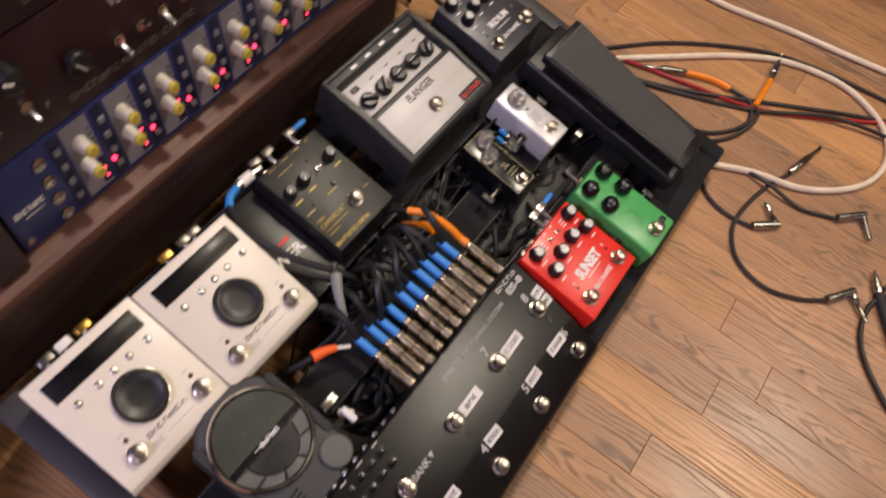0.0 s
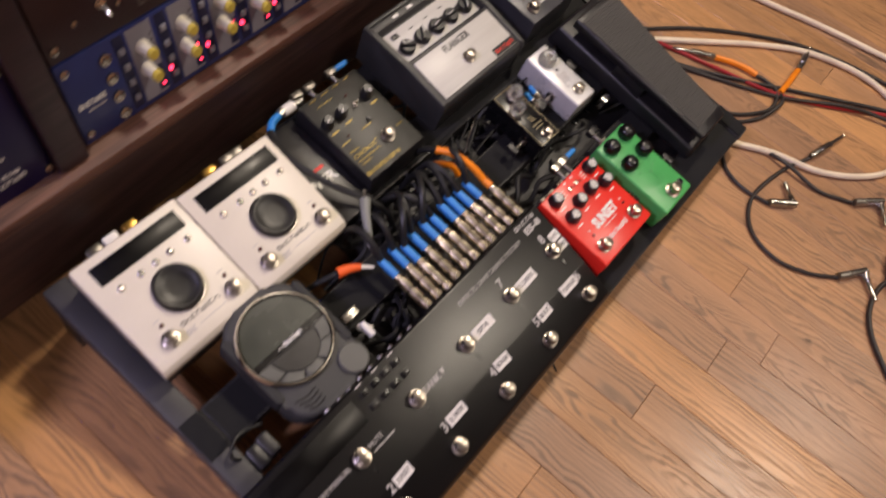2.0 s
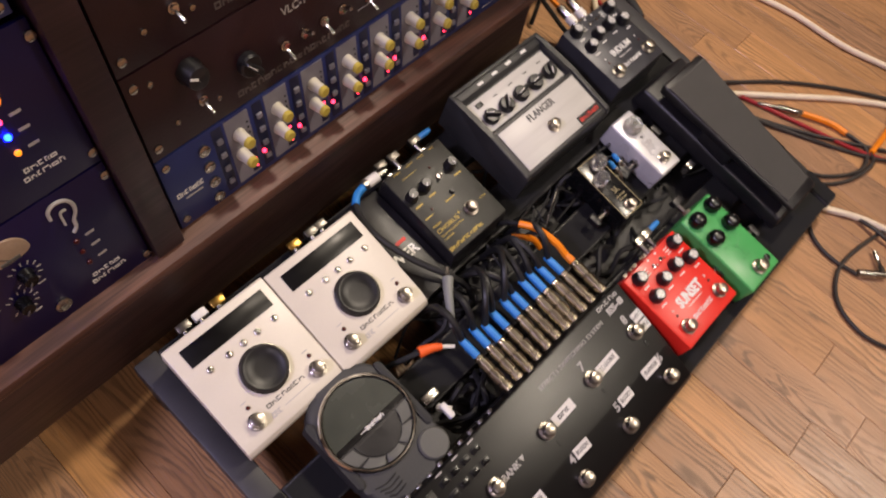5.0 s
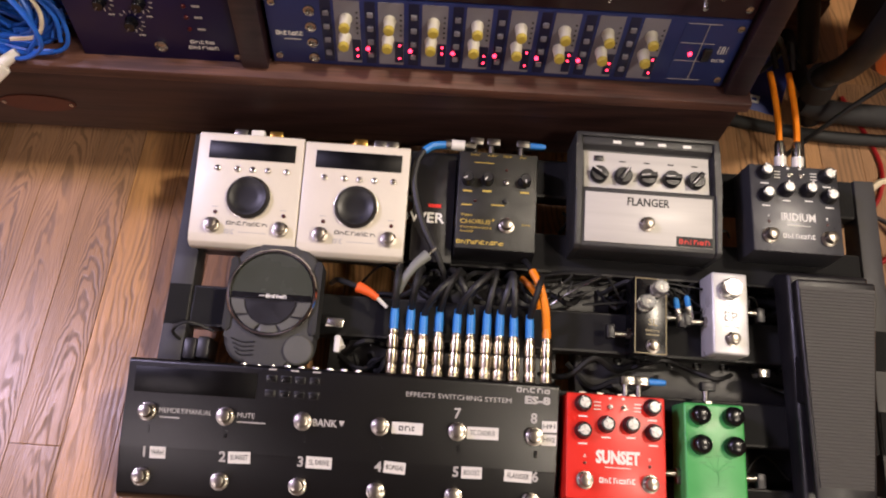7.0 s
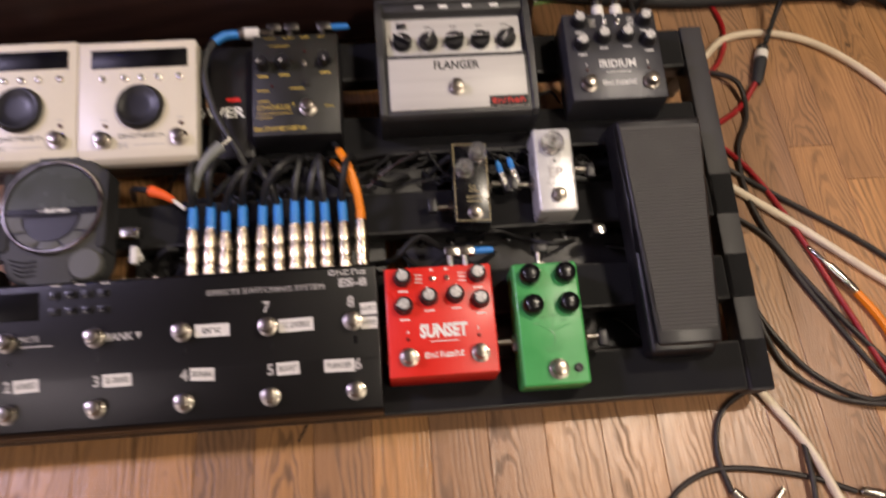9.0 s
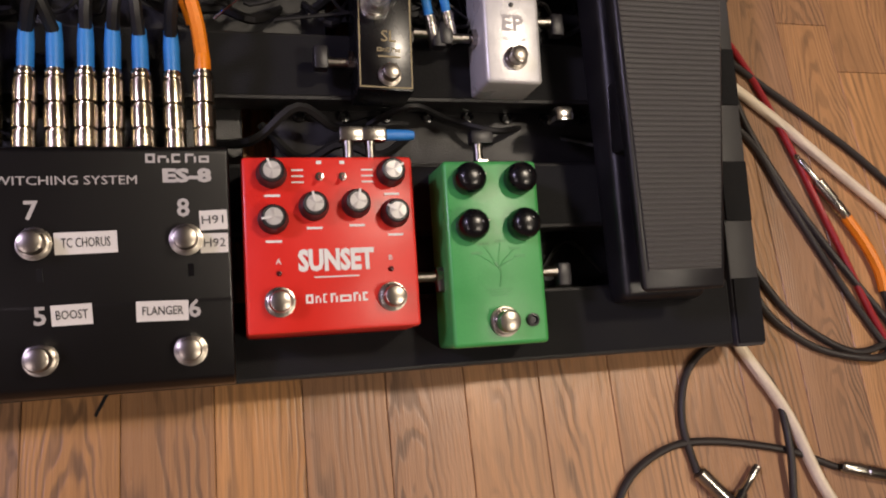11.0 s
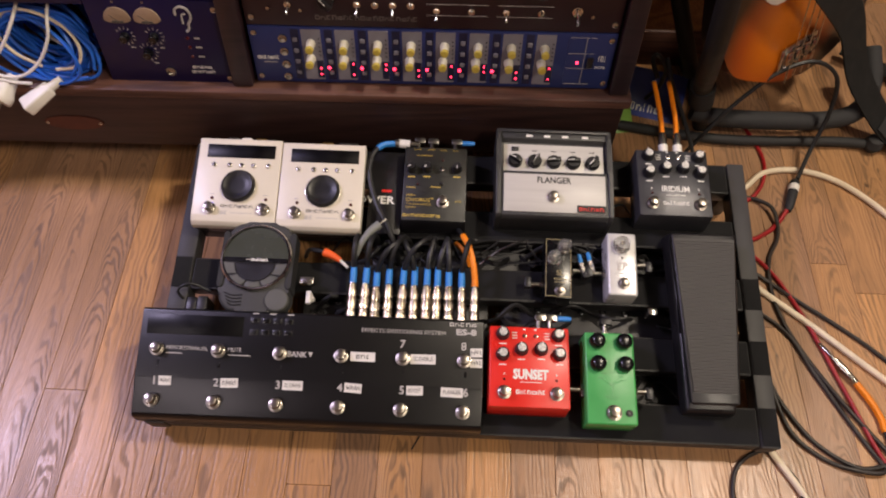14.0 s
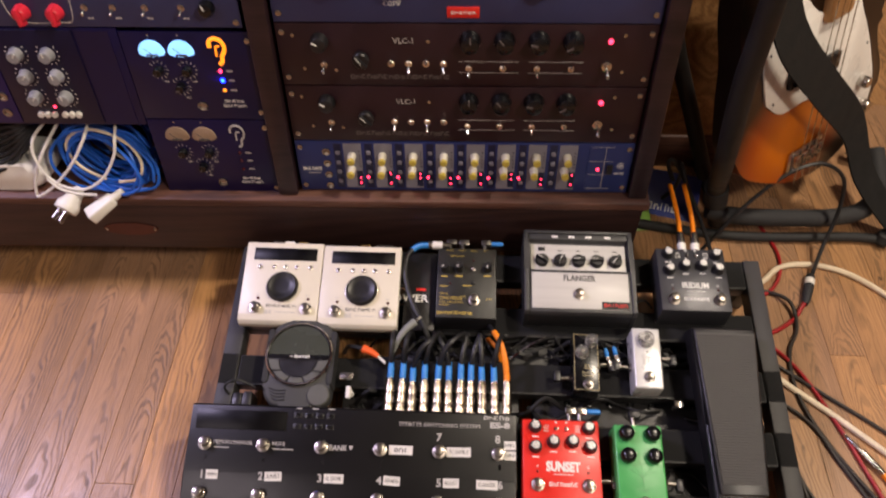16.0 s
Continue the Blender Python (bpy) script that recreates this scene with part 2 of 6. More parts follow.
WHITE_INK = mat("white_ink", rgb(222, 220, 214), 0.55, var=0.03, bump=0)
GREY_INK = mat("grey_ink", rgb(176, 172, 168), 0.6, var=0.03, bump=0)
DIM_INK = mat("dim_grey_ink", rgb(92, 84, 82), 0.6, var=0.03, bump=0)
PRINT_GREY = mat("dark_grey_print", rgb(78, 76, 72), 0.6, var=0.03, bump=0)
BLACK_INK = mat("black_ink", rgb(18, 18, 18), 0.6, var=0.03, bump=0)
GOLD_INK = mat("ochre_ink", rgb(196, 168, 74), 0.55, var=0.03, bump=0)
RED_INK = mat("red_ink", rgb(206, 40, 30), 0.55, var=0.03, bump=0)
TAPE = mat("white_label_tape", rgb(216, 212, 206), 0.5, var=0.04, bump=0.1)
BLUE_BOOT = mat("blue_heatshrink", rgb(52, 128, 204), 0.48, var=0.12, bump=0.1)
ORANGE_BOOT = mat("orange_heatshrink", rgb(236, 132, 20), 0.48, var=0.12, bump=0.1)
ORANGE_RED = mat("orange_red_rubber", rgb(226, 92, 36), 0.55, var=0.1)
GREY_BOOT = mat("grey_rubber", rgb(124, 126, 122), 0.55, var=0.1)
CABLE_BLACK = mat("black_cable_jacket", rgb(32, 32, 33), 0.5, var=0.2, bump=0.2)
FLOOR_BLACK = mat("dusty_black_cable_jacket", rgb(46, 41, 38), 0.55, var=0.2, bump=0.2)
LEAD_BLACK = mat("soft_black_lead", rgb(17, 16, 17), 0.62, var=0.2, bump=0.1)
CABLE_WHITE = mat("ivory_cable_jacket", rgb(222, 206, 180), 0.5, var=0.1, bump=0.2)
CABLE_RED = mat("red_cable_jacket", rgb(150, 30, 34), 0.45, var=0.1)
CABLE_BLUE = mat("blue_cable_jacket", rgb(36, 92, 188), 0.45, var=0.15)
WHITE_PLASTIC = mat("white_plastic", rgb(224, 220, 212), 0.42, var=0.06)
LCD = mat("grey_green_lcd", rgb(64, 67, 60), 0.26, var=0.06, scale=15, bump=0)
TUNER_GREY = mat("dark_grey_rubber", rgb(58, 58, 58), 0.6, var=0.12, bump=0.2)
TUNER_KEY = mat("grey_keypad", rgb(84, 84, 80), 0.5, var=0.08)
CLEAR = mat("clear_acrylic", (0.96, 0.96, 0.95, 1), 0.16, trans=0.93, var=0.02, bump=0)
RACK_BLUE = mat("blue_enamel", rgb(38, 50, 98), 0.38, var=0.08, scale=20)
RACK_NAVY = mat("navy_panel", rgb(30, 34, 62), 0.4, var=0.1, scale=20)
RACK_GREY = mat("grey_panel", rgb(122, 120, 130), 0.45, var=0.06)
RACK_BROWN = mat("black_brown_panel", rgb(40, 21, 27), 0.42, var=0.15, scale=20, bump=0.2)
# the next two panel colours also hold the violet light on the rack
RACK_TEAL = mat("violet_lit_slate_panel", rgb(50, 54, 90), 0.42, var=0.1, scale=20)
RACK_DARK = mat("violet_lit_navy_panel", rgb(14, 8, 58), 0.4, var=0.12, scale=20)
RACK_PURPLE = mat("dark_purple_panel", rgb(38, 26, 84), 0.42, var=0.12, scale=20)
CAP_WHITE = mat("ivory_knob", rgb(200, 194, 178), 0.45, var=0.05)
CAP_YELLOW = mat("yellow_knob_skirt", rgb(186, 166, 72), 0.5, var=0.06)
RED_KNOB = mat("red_knob", rgb(214, 48, 66), 0.35, var=0.06)
LED_RED = mat("red_led_lit", (1.0, 0.03, 0.08, 1), emit=5.0)
LED_BLUE = mat("blue_led_lit", (0.001, 0.006, 1.0, 1), emit=140.0)
LED_AMBER = mat("amber_led_lit", (1.0, 0.28, 0.012, 1), emit=1.3)
METER_LIT = mat("meter_face_lit", (0.24, 0.56, 1.0, 1), emit=1.15)
METER_OFF = mat("meter_face_unlit", rgb(150, 128, 108), 0.35)
LED_OFF = mat("dark_red_led", rgb(70, 14, 14), 0.3)
STAGE_WHITE = mat("white_pickguard", rgb(236, 232, 226), 0.3, var=0.03)
STRAP = mat("black_woven_strap", rgb(10, 9, 9), 0.85, var=0.25, bump=0.5, bscale=1200)
STAND_BLACK = mat("matte_black_tube", rgb(19, 16, 15), 0.6, var=0.2, bump=0.2, bscale=700)
FOAM = mat("grey_black_foam", rgb(46, 46, 48), 0.8, var=0.2, bump=0.4, bscale=600)
PACKET_BLUE = mat("blue_card_packet", rgb(44, 58, 130), 0.4, var=0.1)
PACKET_GREEN = mat("green_card", rgb(110, 150, 50), 0.5, var=0.1)
PAPER = mat("white_paper", rgb(230, 228, 224), 0.8, var=0.05)
RUG_RED = mat("red_woven_rug", rgb(116, 40, 42), 0.95, var=0.5, scale=60, bump=0.8, bscale=500)


def sunburst():
    m = bpy.data.materials.new("sunburst_lacquer")
    m.use_nodes = True
    nt = m.node_tree
    b = nt.nodes["Principled BSDF"]
    tc, mp = nt.nodes.new("ShaderNodeTexCoord"), nt.nodes.new("ShaderNodeMapping")
    mp.inputs["Scale"].default_value, mp.inputs["Location"].default_value = (5.4, 6.4, 0.0), (0.17, -0.34, 0)
    length, ramp = nt.nodes.new("ShaderNodeVectorMath"), nt.nodes.new("ShaderNodeValToRGB")
    length.operation = "LENGTH"
    nt.links.new(tc.outputs["Object"], mp.inputs[0])
    nt.links.new(mp.outputs[0], length.inputs[0])
    nt.links.new(length.outputs["Value"], ramp.inputs[0])
    e = ramp.color_ramp.elements
    e[0].position, e[0].color = 0.22, rgb(214, 116, 18)
    e[1].position, e[1].color = 0.86, rgb(18, 8, 5)
    k = e.new(0.58)
    k.color = rgb(150, 66, 10)
    nt.links.new(ramp.outputs[0], b.inputs["Base Color"])
    b.inputs["Roughness"].default_value, b.inputs["Coat Weight"].default_value = 0.30, 0.2
    return m


SUNBURST = sunburst()


# ---- mesh helpers ----
def T(x, y, z):
    return Matrix.Translation((x, y, z))


RX90 = Matrix.Rotation(radians(90), 4, "X")
WEST, EAST, NORTH = pose(0, 0, 0, 0, -90), pose(0, 0, 0, 0, 90), pose(0, 0, 0, -90)


def part(name, bm, material, parent=None, label="", m=None):
    """Links a bmesh as one mesh object, under a thing or a part."""
    me = bpy.data.meshes.new(name)
    bmesh.ops.recalc_face_normals(bm, faces=bm.faces[:])
    bm.to_mesh(me)
    bm.free()
    for p in me.polygons:
        p.use_smooth = True
    me.set_sharp_from_angle(angle=radians(36))
    me.materials.append(material)
    ob = new(name, me)
    if parent is not None:
        ob.parent = parent
    if m is not None:
        ob.matrix_basis = m
    if label:
        tagged(ob, label)
    return ob


def thing(name, m, label, category, group="", kind=""):
    ob = new(name)
    ob.empty_display_size = 0.02
    ob.matrix_basis = m
    return tagged(ob, label, category, group, kind)


def merge(bm, other, m=None):
    if m is not None:
        other.transform(m)
    me = bpy.data.meshes.new("tmp")
    other.to_mesh(me)
    other.free()
    bm.from_mesh(me)
    bpy.data.meshes.remove(me)
    return bm


def hexa(low, high, bev=0.0, seg=2):
    bm = bmesh.new()
    v = [bm.verts.new(p) for p in (*low, *high)]
    for f in ((3, 2, 1, 0), (4, 5, 6, 7), (0, 1, 5, 4), (1, 2, 6, 5), (2, 3, 7, 6), (3, 0, 4, 7)):
        bm.faces.new([v[i] for i in f])
    if bev:
        bmesh.ops.bevel(bm, geom=bm.edges[:], offset=bev, segments=seg, profile=0.5, affect="EDGES", clamp_overlap=True)
    return bm


def box(x0, x1, y0, y1, z0, z1, bev=0.0, seg=2):
    return hexa([(x0, y0, z0), (x1, y0, z0), (x1, y1, z0), (x0, y1, z0)], [(x0, y0, z1), (x1, y0, z1), (x1, y1, z1), (x0, y1, z1)], bev, seg)


def plate(cx, cy, z, w, d, t=0.001, bev=0.0):
    return box(cx - w / 2, cx + w / 2, cy - d / 2, cy + d / 2, z, z + t, bev)


def lathe(profile, seg=20, m=None):
    """A turned body from (radius, height) pairs."""
    bm = bmesh.new()
    rings = []
    for r, z in profile:
        if r < 1e-6:
            rings.append([bm.verts.new((0, 0, z))])
        else:
            rings.append([bm.verts.new((r * math.cos(2 * math.pi * i / seg), r * math.sin(2 * math.pi * i / seg), z)) for i in range(seg)])
    for a, b in zip(rings, rings[1:]):
        for i in range(seg):
            j = (i + 1) % seg
            if len(a) == 1 and len(b) > 1:
                bm.faces.new((a[0], b[i], b[j]))
            elif len(b) == 1 and len(a) > 1:
                bm.faces.new((a[i], a[j], b[0]))
            elif len(a) > 1:
                bm.faces.new((a[i], a[j], b[j], b[i]))
    for ring, flip in ((rings[0], True), (rings[-1], False)):
        if len(ring) > 1:
            bm.faces.new(ring[::-1] if flip else ring)
    if m is not None:
        bm.transform(m)
    return bm


def smooth_line(pts, n=6):
    p = [Vector(q) for q in pts]
    p = [p[0] * 2 - p[1]] + p + [p[-1] * 2 - p[-2]]
    out = []
    for a, b, c, d in zip(p, p[1:], p[2:], p[3:]):
        for i in range(n):
            t = i / n
            out.append(0.5 * (2 * b + (c - a) * t + (2 * a - 5 * b + 4 * c - d) * t * t + (3 * b - a - 3 * c + d) * t ** 3))
    return out + [p[-2]]


def tube(pts, r, seg=8, n=6, radii=None):
    """A round cable through the points."""
    line = smooth_line(pts, n)
    bm = bmesh.new()
    rings, side = [], None
    for i, p in enumerate(line):
        way = (line[min(i + 1, len(line) - 1)] - line[max(i - 1, 0)]).normalized()
        if side is None:
            side = way.orthogonal().normalized()
        side = (side - way * side.dot(way)).normalized()
        up = way.cross(side)
        rr = r if radii is None else radii[0] + (radii[1] - radii[0]) * i / (len(line) - 1)
        rings.append([bm.verts.new(p + rr * (math.cos(2 * math.pi * k / seg) * side + math.sin(2 * math.pi * k / seg) * up)) for k in range(seg)])
    for a, b in zip(rings, rings[1:]):
        for k in range(seg):
            j = (k + 1) % seg
            bm.faces.new((a[k], a[j], b[j], b[k]))
    bm.faces.new(rings[0][::-1])
    bm.faces.new(rings[-1])
    return bm


def prism(outline, z0, z1, bev=0.0, seg=2):
    """An upright body over a closed outline of (x, y) pairs."""
    bm = bmesh.new()
    low = [bm.verts.new((x, y, z0)) for x, y in outline]
    high = [bm.verts.new((x, y, z1)) for x, y in outline]
    n = len(outline)
    bm.faces.new(low[::-1])
    top = bm.faces.new(high)
    for i in range(n):
        bm.faces.new((low[i], low[(i + 1) % n], high[(i + 1) % n], high[i]))
    if bev:
        bmesh.ops.bevel(bm, geom=list(top.edges), offset=bev, segments=seg, profile=0.5, affect="EDGES", clamp_overlap=True)
    return bm


def side_prism(profile, x0, x1, bev=0.0):
    """A body with an outline of (y, z) pairs, drawn out along x."""
    bm = prism([(y, z) for y, z in profile], x0, x1, 0)
    bm.transform(Matrix(((0, 0, 1, 0), (1, 0, 0, 0), (0, 1, 0, 0), (0, 0, 0, 1))))
    if bev:
        bmesh.ops.bevel(bm, geom=bm.edges[:], offset=bev, segments=2, profile=0.5, affect="EDGES", clamp_overlap=True)
    return bm


def rounded(cx, cy, w, d, r, n=5):
    pts = []
    for k, (sx, sy) in enumerate(((1, 1), (-1, 1), (-1, -1), (1, -1))):
        for i in range(n + 1):
            a = math.pi / 2 * (k + i / n)
            pts.append((cx + sx * (w / 2 - r) + r * math.cos(a), cy + sy * (d / 2 - r) + r * math.sin(a)))
    return pts


def lettering(text, size, material, parent, m, width=None, align="CENTER", name="lettering", bold=0.0):
    """Raised letters lying in the xy plane of m."""
    cu = bpy.data.curves.new("letters", "FONT")
    cu.body, cu.size, cu.align_x, cu.align_y, cu.extrude, cu.offset, cu.resolution_u = text, size, align, "CENTER", 0.00015, bold, 2
    ob = bpy.data.objects.new("letters", cu)
    me = bpy.data.meshes.new_from_object(ob)
    bpy.data.objects.remove(ob)
    me.name = name
    me.materials.clear()
    me.materials.append(material)
    if width and len(me.vertices):
        xs = [v.co.x for v in me.vertices]
        k = width / max(max(xs) - min(xs), 1e-6)
        me.transform(Matrix.Diagonal((k, 1, 1, 1)))
    o = new(name, me)
    o.parent = parent
    o.matrix_basis = m
    return o


def bars(parent, cx, cy, z, widths, h, material, gap=0.0012, m=None, name="printed_mark"):
    """Plain open shapes in a row that stand for a printed mark; a single one is a solid bar."""
    x = cx - (sum(widths) + gap * (len(widths) - 1)) / 2
    bm = bmesh.new()
    for i, w in enumerate(widths):
        low, high = cy - h / 2, cy + h / 2 - (0.22 * h if i % 3 == 1 and len(widths) > 3 else 0)
        s = max(min(w * 0.3, h * 0.24), 0.00035)
        if len(widths) < 3 or w < 2.4 * s:
            merge(bm, box(x, x + w, low, high, z, z + 0.0003))
        else:
            merge(bm, box(x, x + s, low, high, z, z + 0.0003))
            if i % 4 != 2:
                merge(bm, box(x + w - s, x + w, low, high - (s * 1.3 if i % 2 else 0), z, z + 0.0003))
            merge(bm, box(x + s, x + w - s, high - s, high, z, z + 0.0003))
            if i % 2 == 0:
                merge(bm, box(x + s, x + w - s, low, low + s, z, z + 0.0003))
        x += w + gap
    ob = part(name, bm, material, parent, m=m)
    return tagged(ob, kind="stuff") if len(widths) > 1 else ob


FOOT_PROFILE = [(0.0076, 0), (0.0076, 0.0026), (0.0068, 0.0030), (0.0062, 0.0031), (0.0062, 0.0094), (0.0058, 0.0103), (0.0052, 0.0106), (0, 0.0107)]


def footswitch(parent, x, y, z, k=1.0, tilt=0.0):
    bm = lathe([(0.0086 * k, 0), (0.0086 * k, 0.0014 * k), (0.0076 * k, 0.0017 * k)], 24)
    merge(bm, lathe([(r * k, q * k) for r, q in FOOT_PROFILE], 24))
    return part("footswitch", bm, SATIN_NICKEL, parent, m=T(x, y, z) @ pose(0, 0, 0, tilt))


def knob(parent, x, y, z, r, h, body=None, cap=None, turn=30.0, line=None, dome=False):
    if dome:
        k = part("knob", lathe([(r * 0.96, 0), (r, h * 0.15), (r * 0.98, h * 0.5), (r * 0.93, h * 0.72), (r * 0.8, h * 0.9), (r * 0.55, h * 1.02), (r * 0.28, h * 1.07), (0, h * 1.08)], 26), body or PLASTIC, parent, m=T(x, y, z) @ pose(0, 0, 0, 0, 0, turn))
        bm = hexa([(-r * 0.06, r * 0.4, h * 0.9), (r * 0.06, r * 0.4, h * 0.9), (r * 0.06, r * 1.0, h * 0.3), (-r * 0.06, r * 1.0, h * 0.3)], [(-r * 0.06, r * 0.4, h * 1.075), (r * 0.06, r * 0.4, h * 1.075), (r * 0.06, r * 1.02, h * 0.6), (-r * 0.06, r * 1.02, h * 0.6)])
        part("pointer", bm, line or WHITE_INK, k)
        return k
    k = part("knob", lathe([(r * 1.0, 0), (r * 1.02, h * 0.12), (r * 0.9, h * 0.32), (r * 0.85, h * 0.84), (r * 0.81, h * 0.95), (r * 0.72, h), (0, h * 0.985)], 22), body or PLASTIC, parent, m=T(x, y, z) @ pose(0, 0, 0, 0, 0, turn))
    if cap:
        part("cap", lathe([(r * 0.60, h - 0.0004), (r * 0.57, h + 0.0006), (0, h + 0.0007)], 20), cap, k)
        # three grey wedges draw the star of reflections on the spun cap
        for q in range(3):
            part("cap_glint", prism([(0, 0), (r * 0.54 * math.cos(radians(120 * q + 14)), r * 0.54 * math.sin(radians(120 * q + 14))), (r * 0.54 * math.cos(radians(120 * q - 14)), r * 0.54 * math.sin(radians(120 * q - 14)))], h + 0.00072, h + 0.0009), GREY_INK, k)
    bm = box(-r * 0.07, r * 0.07, r * 0.15, r * 0.80, h, h + 0.0010)
    part("pointer", bm, line or WHITE_INK, k)
    return k


def pointer_knob(parent, x, y, z, r, h, turn):
    """A round skirt with a grip bar across it."""
    bm = lathe([(r, 0), (r, h * 0.45), (r * 0.86, h * 0.6), (0, h * 0.62)], 22)
    merge(bm, hexa([(-r * 0.36, -r, h * 0.4), (r * 0.36, -r, h * 0.4), (r * 0.22, r * 1.05, h * 0.4), (-r * 0.22, r * 1.05, h * 0.4)], [(-r * 0.26, -r * 0.9, h), (r * 0.26, -r * 0.9, h), (r * 0.12, r, h), (-r * 0.12, r, h)], 0.0008))
    k = part("knob", bm, PLASTIC, parent, m=T(x, y, z) @ pose(0, 0, 0, 0, 0, turn))
    part("pointer", box(-0.0004, 0.0004, -r * 0.1, r * 0.95, h, h + 0.0003), WHITE_INK, k)
    return k


def toggle(parent, x, y, z, k=1.0, lean=20.0, spin=0.0):
    bm = lathe([(0.0036 * k, 0), (0.0036 * k, 0.0020 * k), (0.0026 * k, 0.0022 * k), (0.0026 * k, 0.0034 * k), (0, 0.0036 * k)], 8)
    merge(bm, lathe([(0.0010 * k, 0.002 * k), (0.0016 * k, 0.0105 * k), (0.0012 * k, 0.0115 * k), (0, 0.0118 * k)], 10), pose(0, 0, 0, lean, 0, spin))
    return part("toggle_switch", bm, CHROME, parent, m=T(x, y, z))


def lamp_dot(parent, x, y, z, material, r=0.0016, name="indicator_lamp"):
    return part(name, lathe([(r, 0), (r, r * 0.4), (r * 0.7, r * 0.9), (0, r * 1.1)], 10), material, parent, m=T(x, y, z))


# ---- room ----
tagged(part("floor", box(-3.0, 4.0, -3.0, 3.0, -0.06, -0.008), FLOOR_WOOD), "oak strip floor with warm brown worn planks", "floor", kind="structure")
FLOOR = bpy.data.objects["floor"]
# supposed walls and ceiling, out of view, that close the room
for nm, dims in (("wall_north", (-3.1, 4.1, 3.0, 3.1, -0.06, 2.5)), ("wall_south", (-3.1, 4.1, -3.1, -3.0, -0.06, 2.5)), ("wall_west", (-3.1, -3.0, -3.0, 3.0, -0.06, 2.5)), ("wall_east", (4.0, 4.1, -3.0, 3.0, -0.06, 2.5))):
    tagged(part(nm, box(*dims), PLASTER), "unseen plain wall closing the room", "wall", kind="structure")
tagged(part("ceiling", box(-3.1, 4.1, -3.1, 3.1, 2.5, 2.6), CEILING_BROWN), "unseen plain ceiling, dark to dim reflections", "ceiling", kind="structure")

# ---- the desk with its rack bays ----
RACK = pose(0, 0.355, 0.203, 0, 0, 1.2) @ pose(0, 0, 0, -8) @ RX90 @ Matrix.Diagonal((1, 1.06, 1, 1))   # x along the desk, y up the panel, z out of it
desk = thing("studio_desk", pose(0, 0.36, 0, 0, 0, 1.2), "dark stained wooden studio desk with leaning rack bays", "desk")
part("plinth", box(-0.80, 0.600, -0.018, 0.50, 0.078, 0.186, 0.003), PLINTH_WOOD, desk)
part("ledge", box(-0.80, 0.606, -0.024, 0.50, 0.186, 0.2015, 0.003), EDGE_WOOD, desk, "lighter worn wooden ledge")
part("toe_kick", box(-0.78, 0.58, 0.065, 0.48, 0.0, 0.078), DESK_WOOD, desk)
INV = desk.matrix_basis.inverted()
for x0, x1 in ((0.574, 0.600), (0.058, 0.086), (-0.47, -0.444)):
    part("side_panel", box(x0, x1, 0.0, 0.62, -0.42, 0.010, 0.002), DESK_WOOD, desk, m=INV @ RACK)
part("back_panel", box(-0.45, 0.58, 0.0, 0.60, -0.40, -0.385), DESK_WOOD, desk, m=INV @ RACK)
part("top_panel", box(-0.47, 0.60, 0.62, 0.645, -0.42, 0.012, 0.002), DESK_WOOD, desk, m=INV @ RACK)
badge = thing("name_badge", desk.matrix_basis @ T(-0.190, -0.018, 0.126) @ RX90, "oval brown metal plate screwed to desk plinth", "plate")
part("plate", prism([(0.043 * math.cos(a), 0.0145 * math.sin(a)) for a in [2 * math.pi * i / 32 for i in range(32)]], 0, 0.0015, 0.0006), mat("bronze_plate", rgb(92, 58, 50), 0.4, metal=0.6), badge)
for sx in (-1, 1):
    part("screw", lathe([(0.0028, 0.0015), (0.0026, 0.0022), (0, 0.0027)], 10), STEEL, badge, m=T(sx * 0.038, 0, 0))


def rack_panel(name, x0, x1, q0, q1, material, label, depth=0.25, group=""):
    ob = thing(name, RACK, label, "rack unit", group)
    part("faceplate", box(x0 + 0.001, x1 - 0.001, q0 + 0.0008, q1 - 0.0008, -0.004, 0.0, 0.0006), material, ob)
    part("chassis", box(x0 + 0.02, x1 - 0.02, q0 + 0.003, q1 - 0.003, -depth, -0.004), PLASTIC, ob)
    return ob


def rack_screws(ob, xs, qs):
    for x in xs:
        for q in qs:
            part("screw", lathe([(0.0040, 0), (0.0038, 0.0016), (0.0022, 0.0022), (0, 0.0022)], 12), STEEL, ob, m=T(x, q, 0))


# eight-channel preamp
pre = rack_panel("preamp_rack", 0.090, 0.572, 0.002, 0.086, RACK_BLUE, "blue eight-channel rack preamp with white and yellow knobs")
rack_screws(pre, (0.098, 0.564), (0.012, 0.076))
bars(pre, 0.112, 0.040, 0, (0.004, 0.003, 0.004, 0.003, 0.004, 0.003, 0.004), 0.005, WHITE_INK, 0.0006)
bars(pre, 0.114, 0.033, 0, (0.018,), 0.0012, GREY_INK)
for k in range(4):
    jack = part("jack_socket", lathe([(0.0056, 0), (0.0056, 0.0025), (0.0036, 0.003), (0.0034, 0.0005), (0, 0.0005)], 14), STEEL, pre, m=T(0.1345, 0.012 + 0.019 * k, 0))
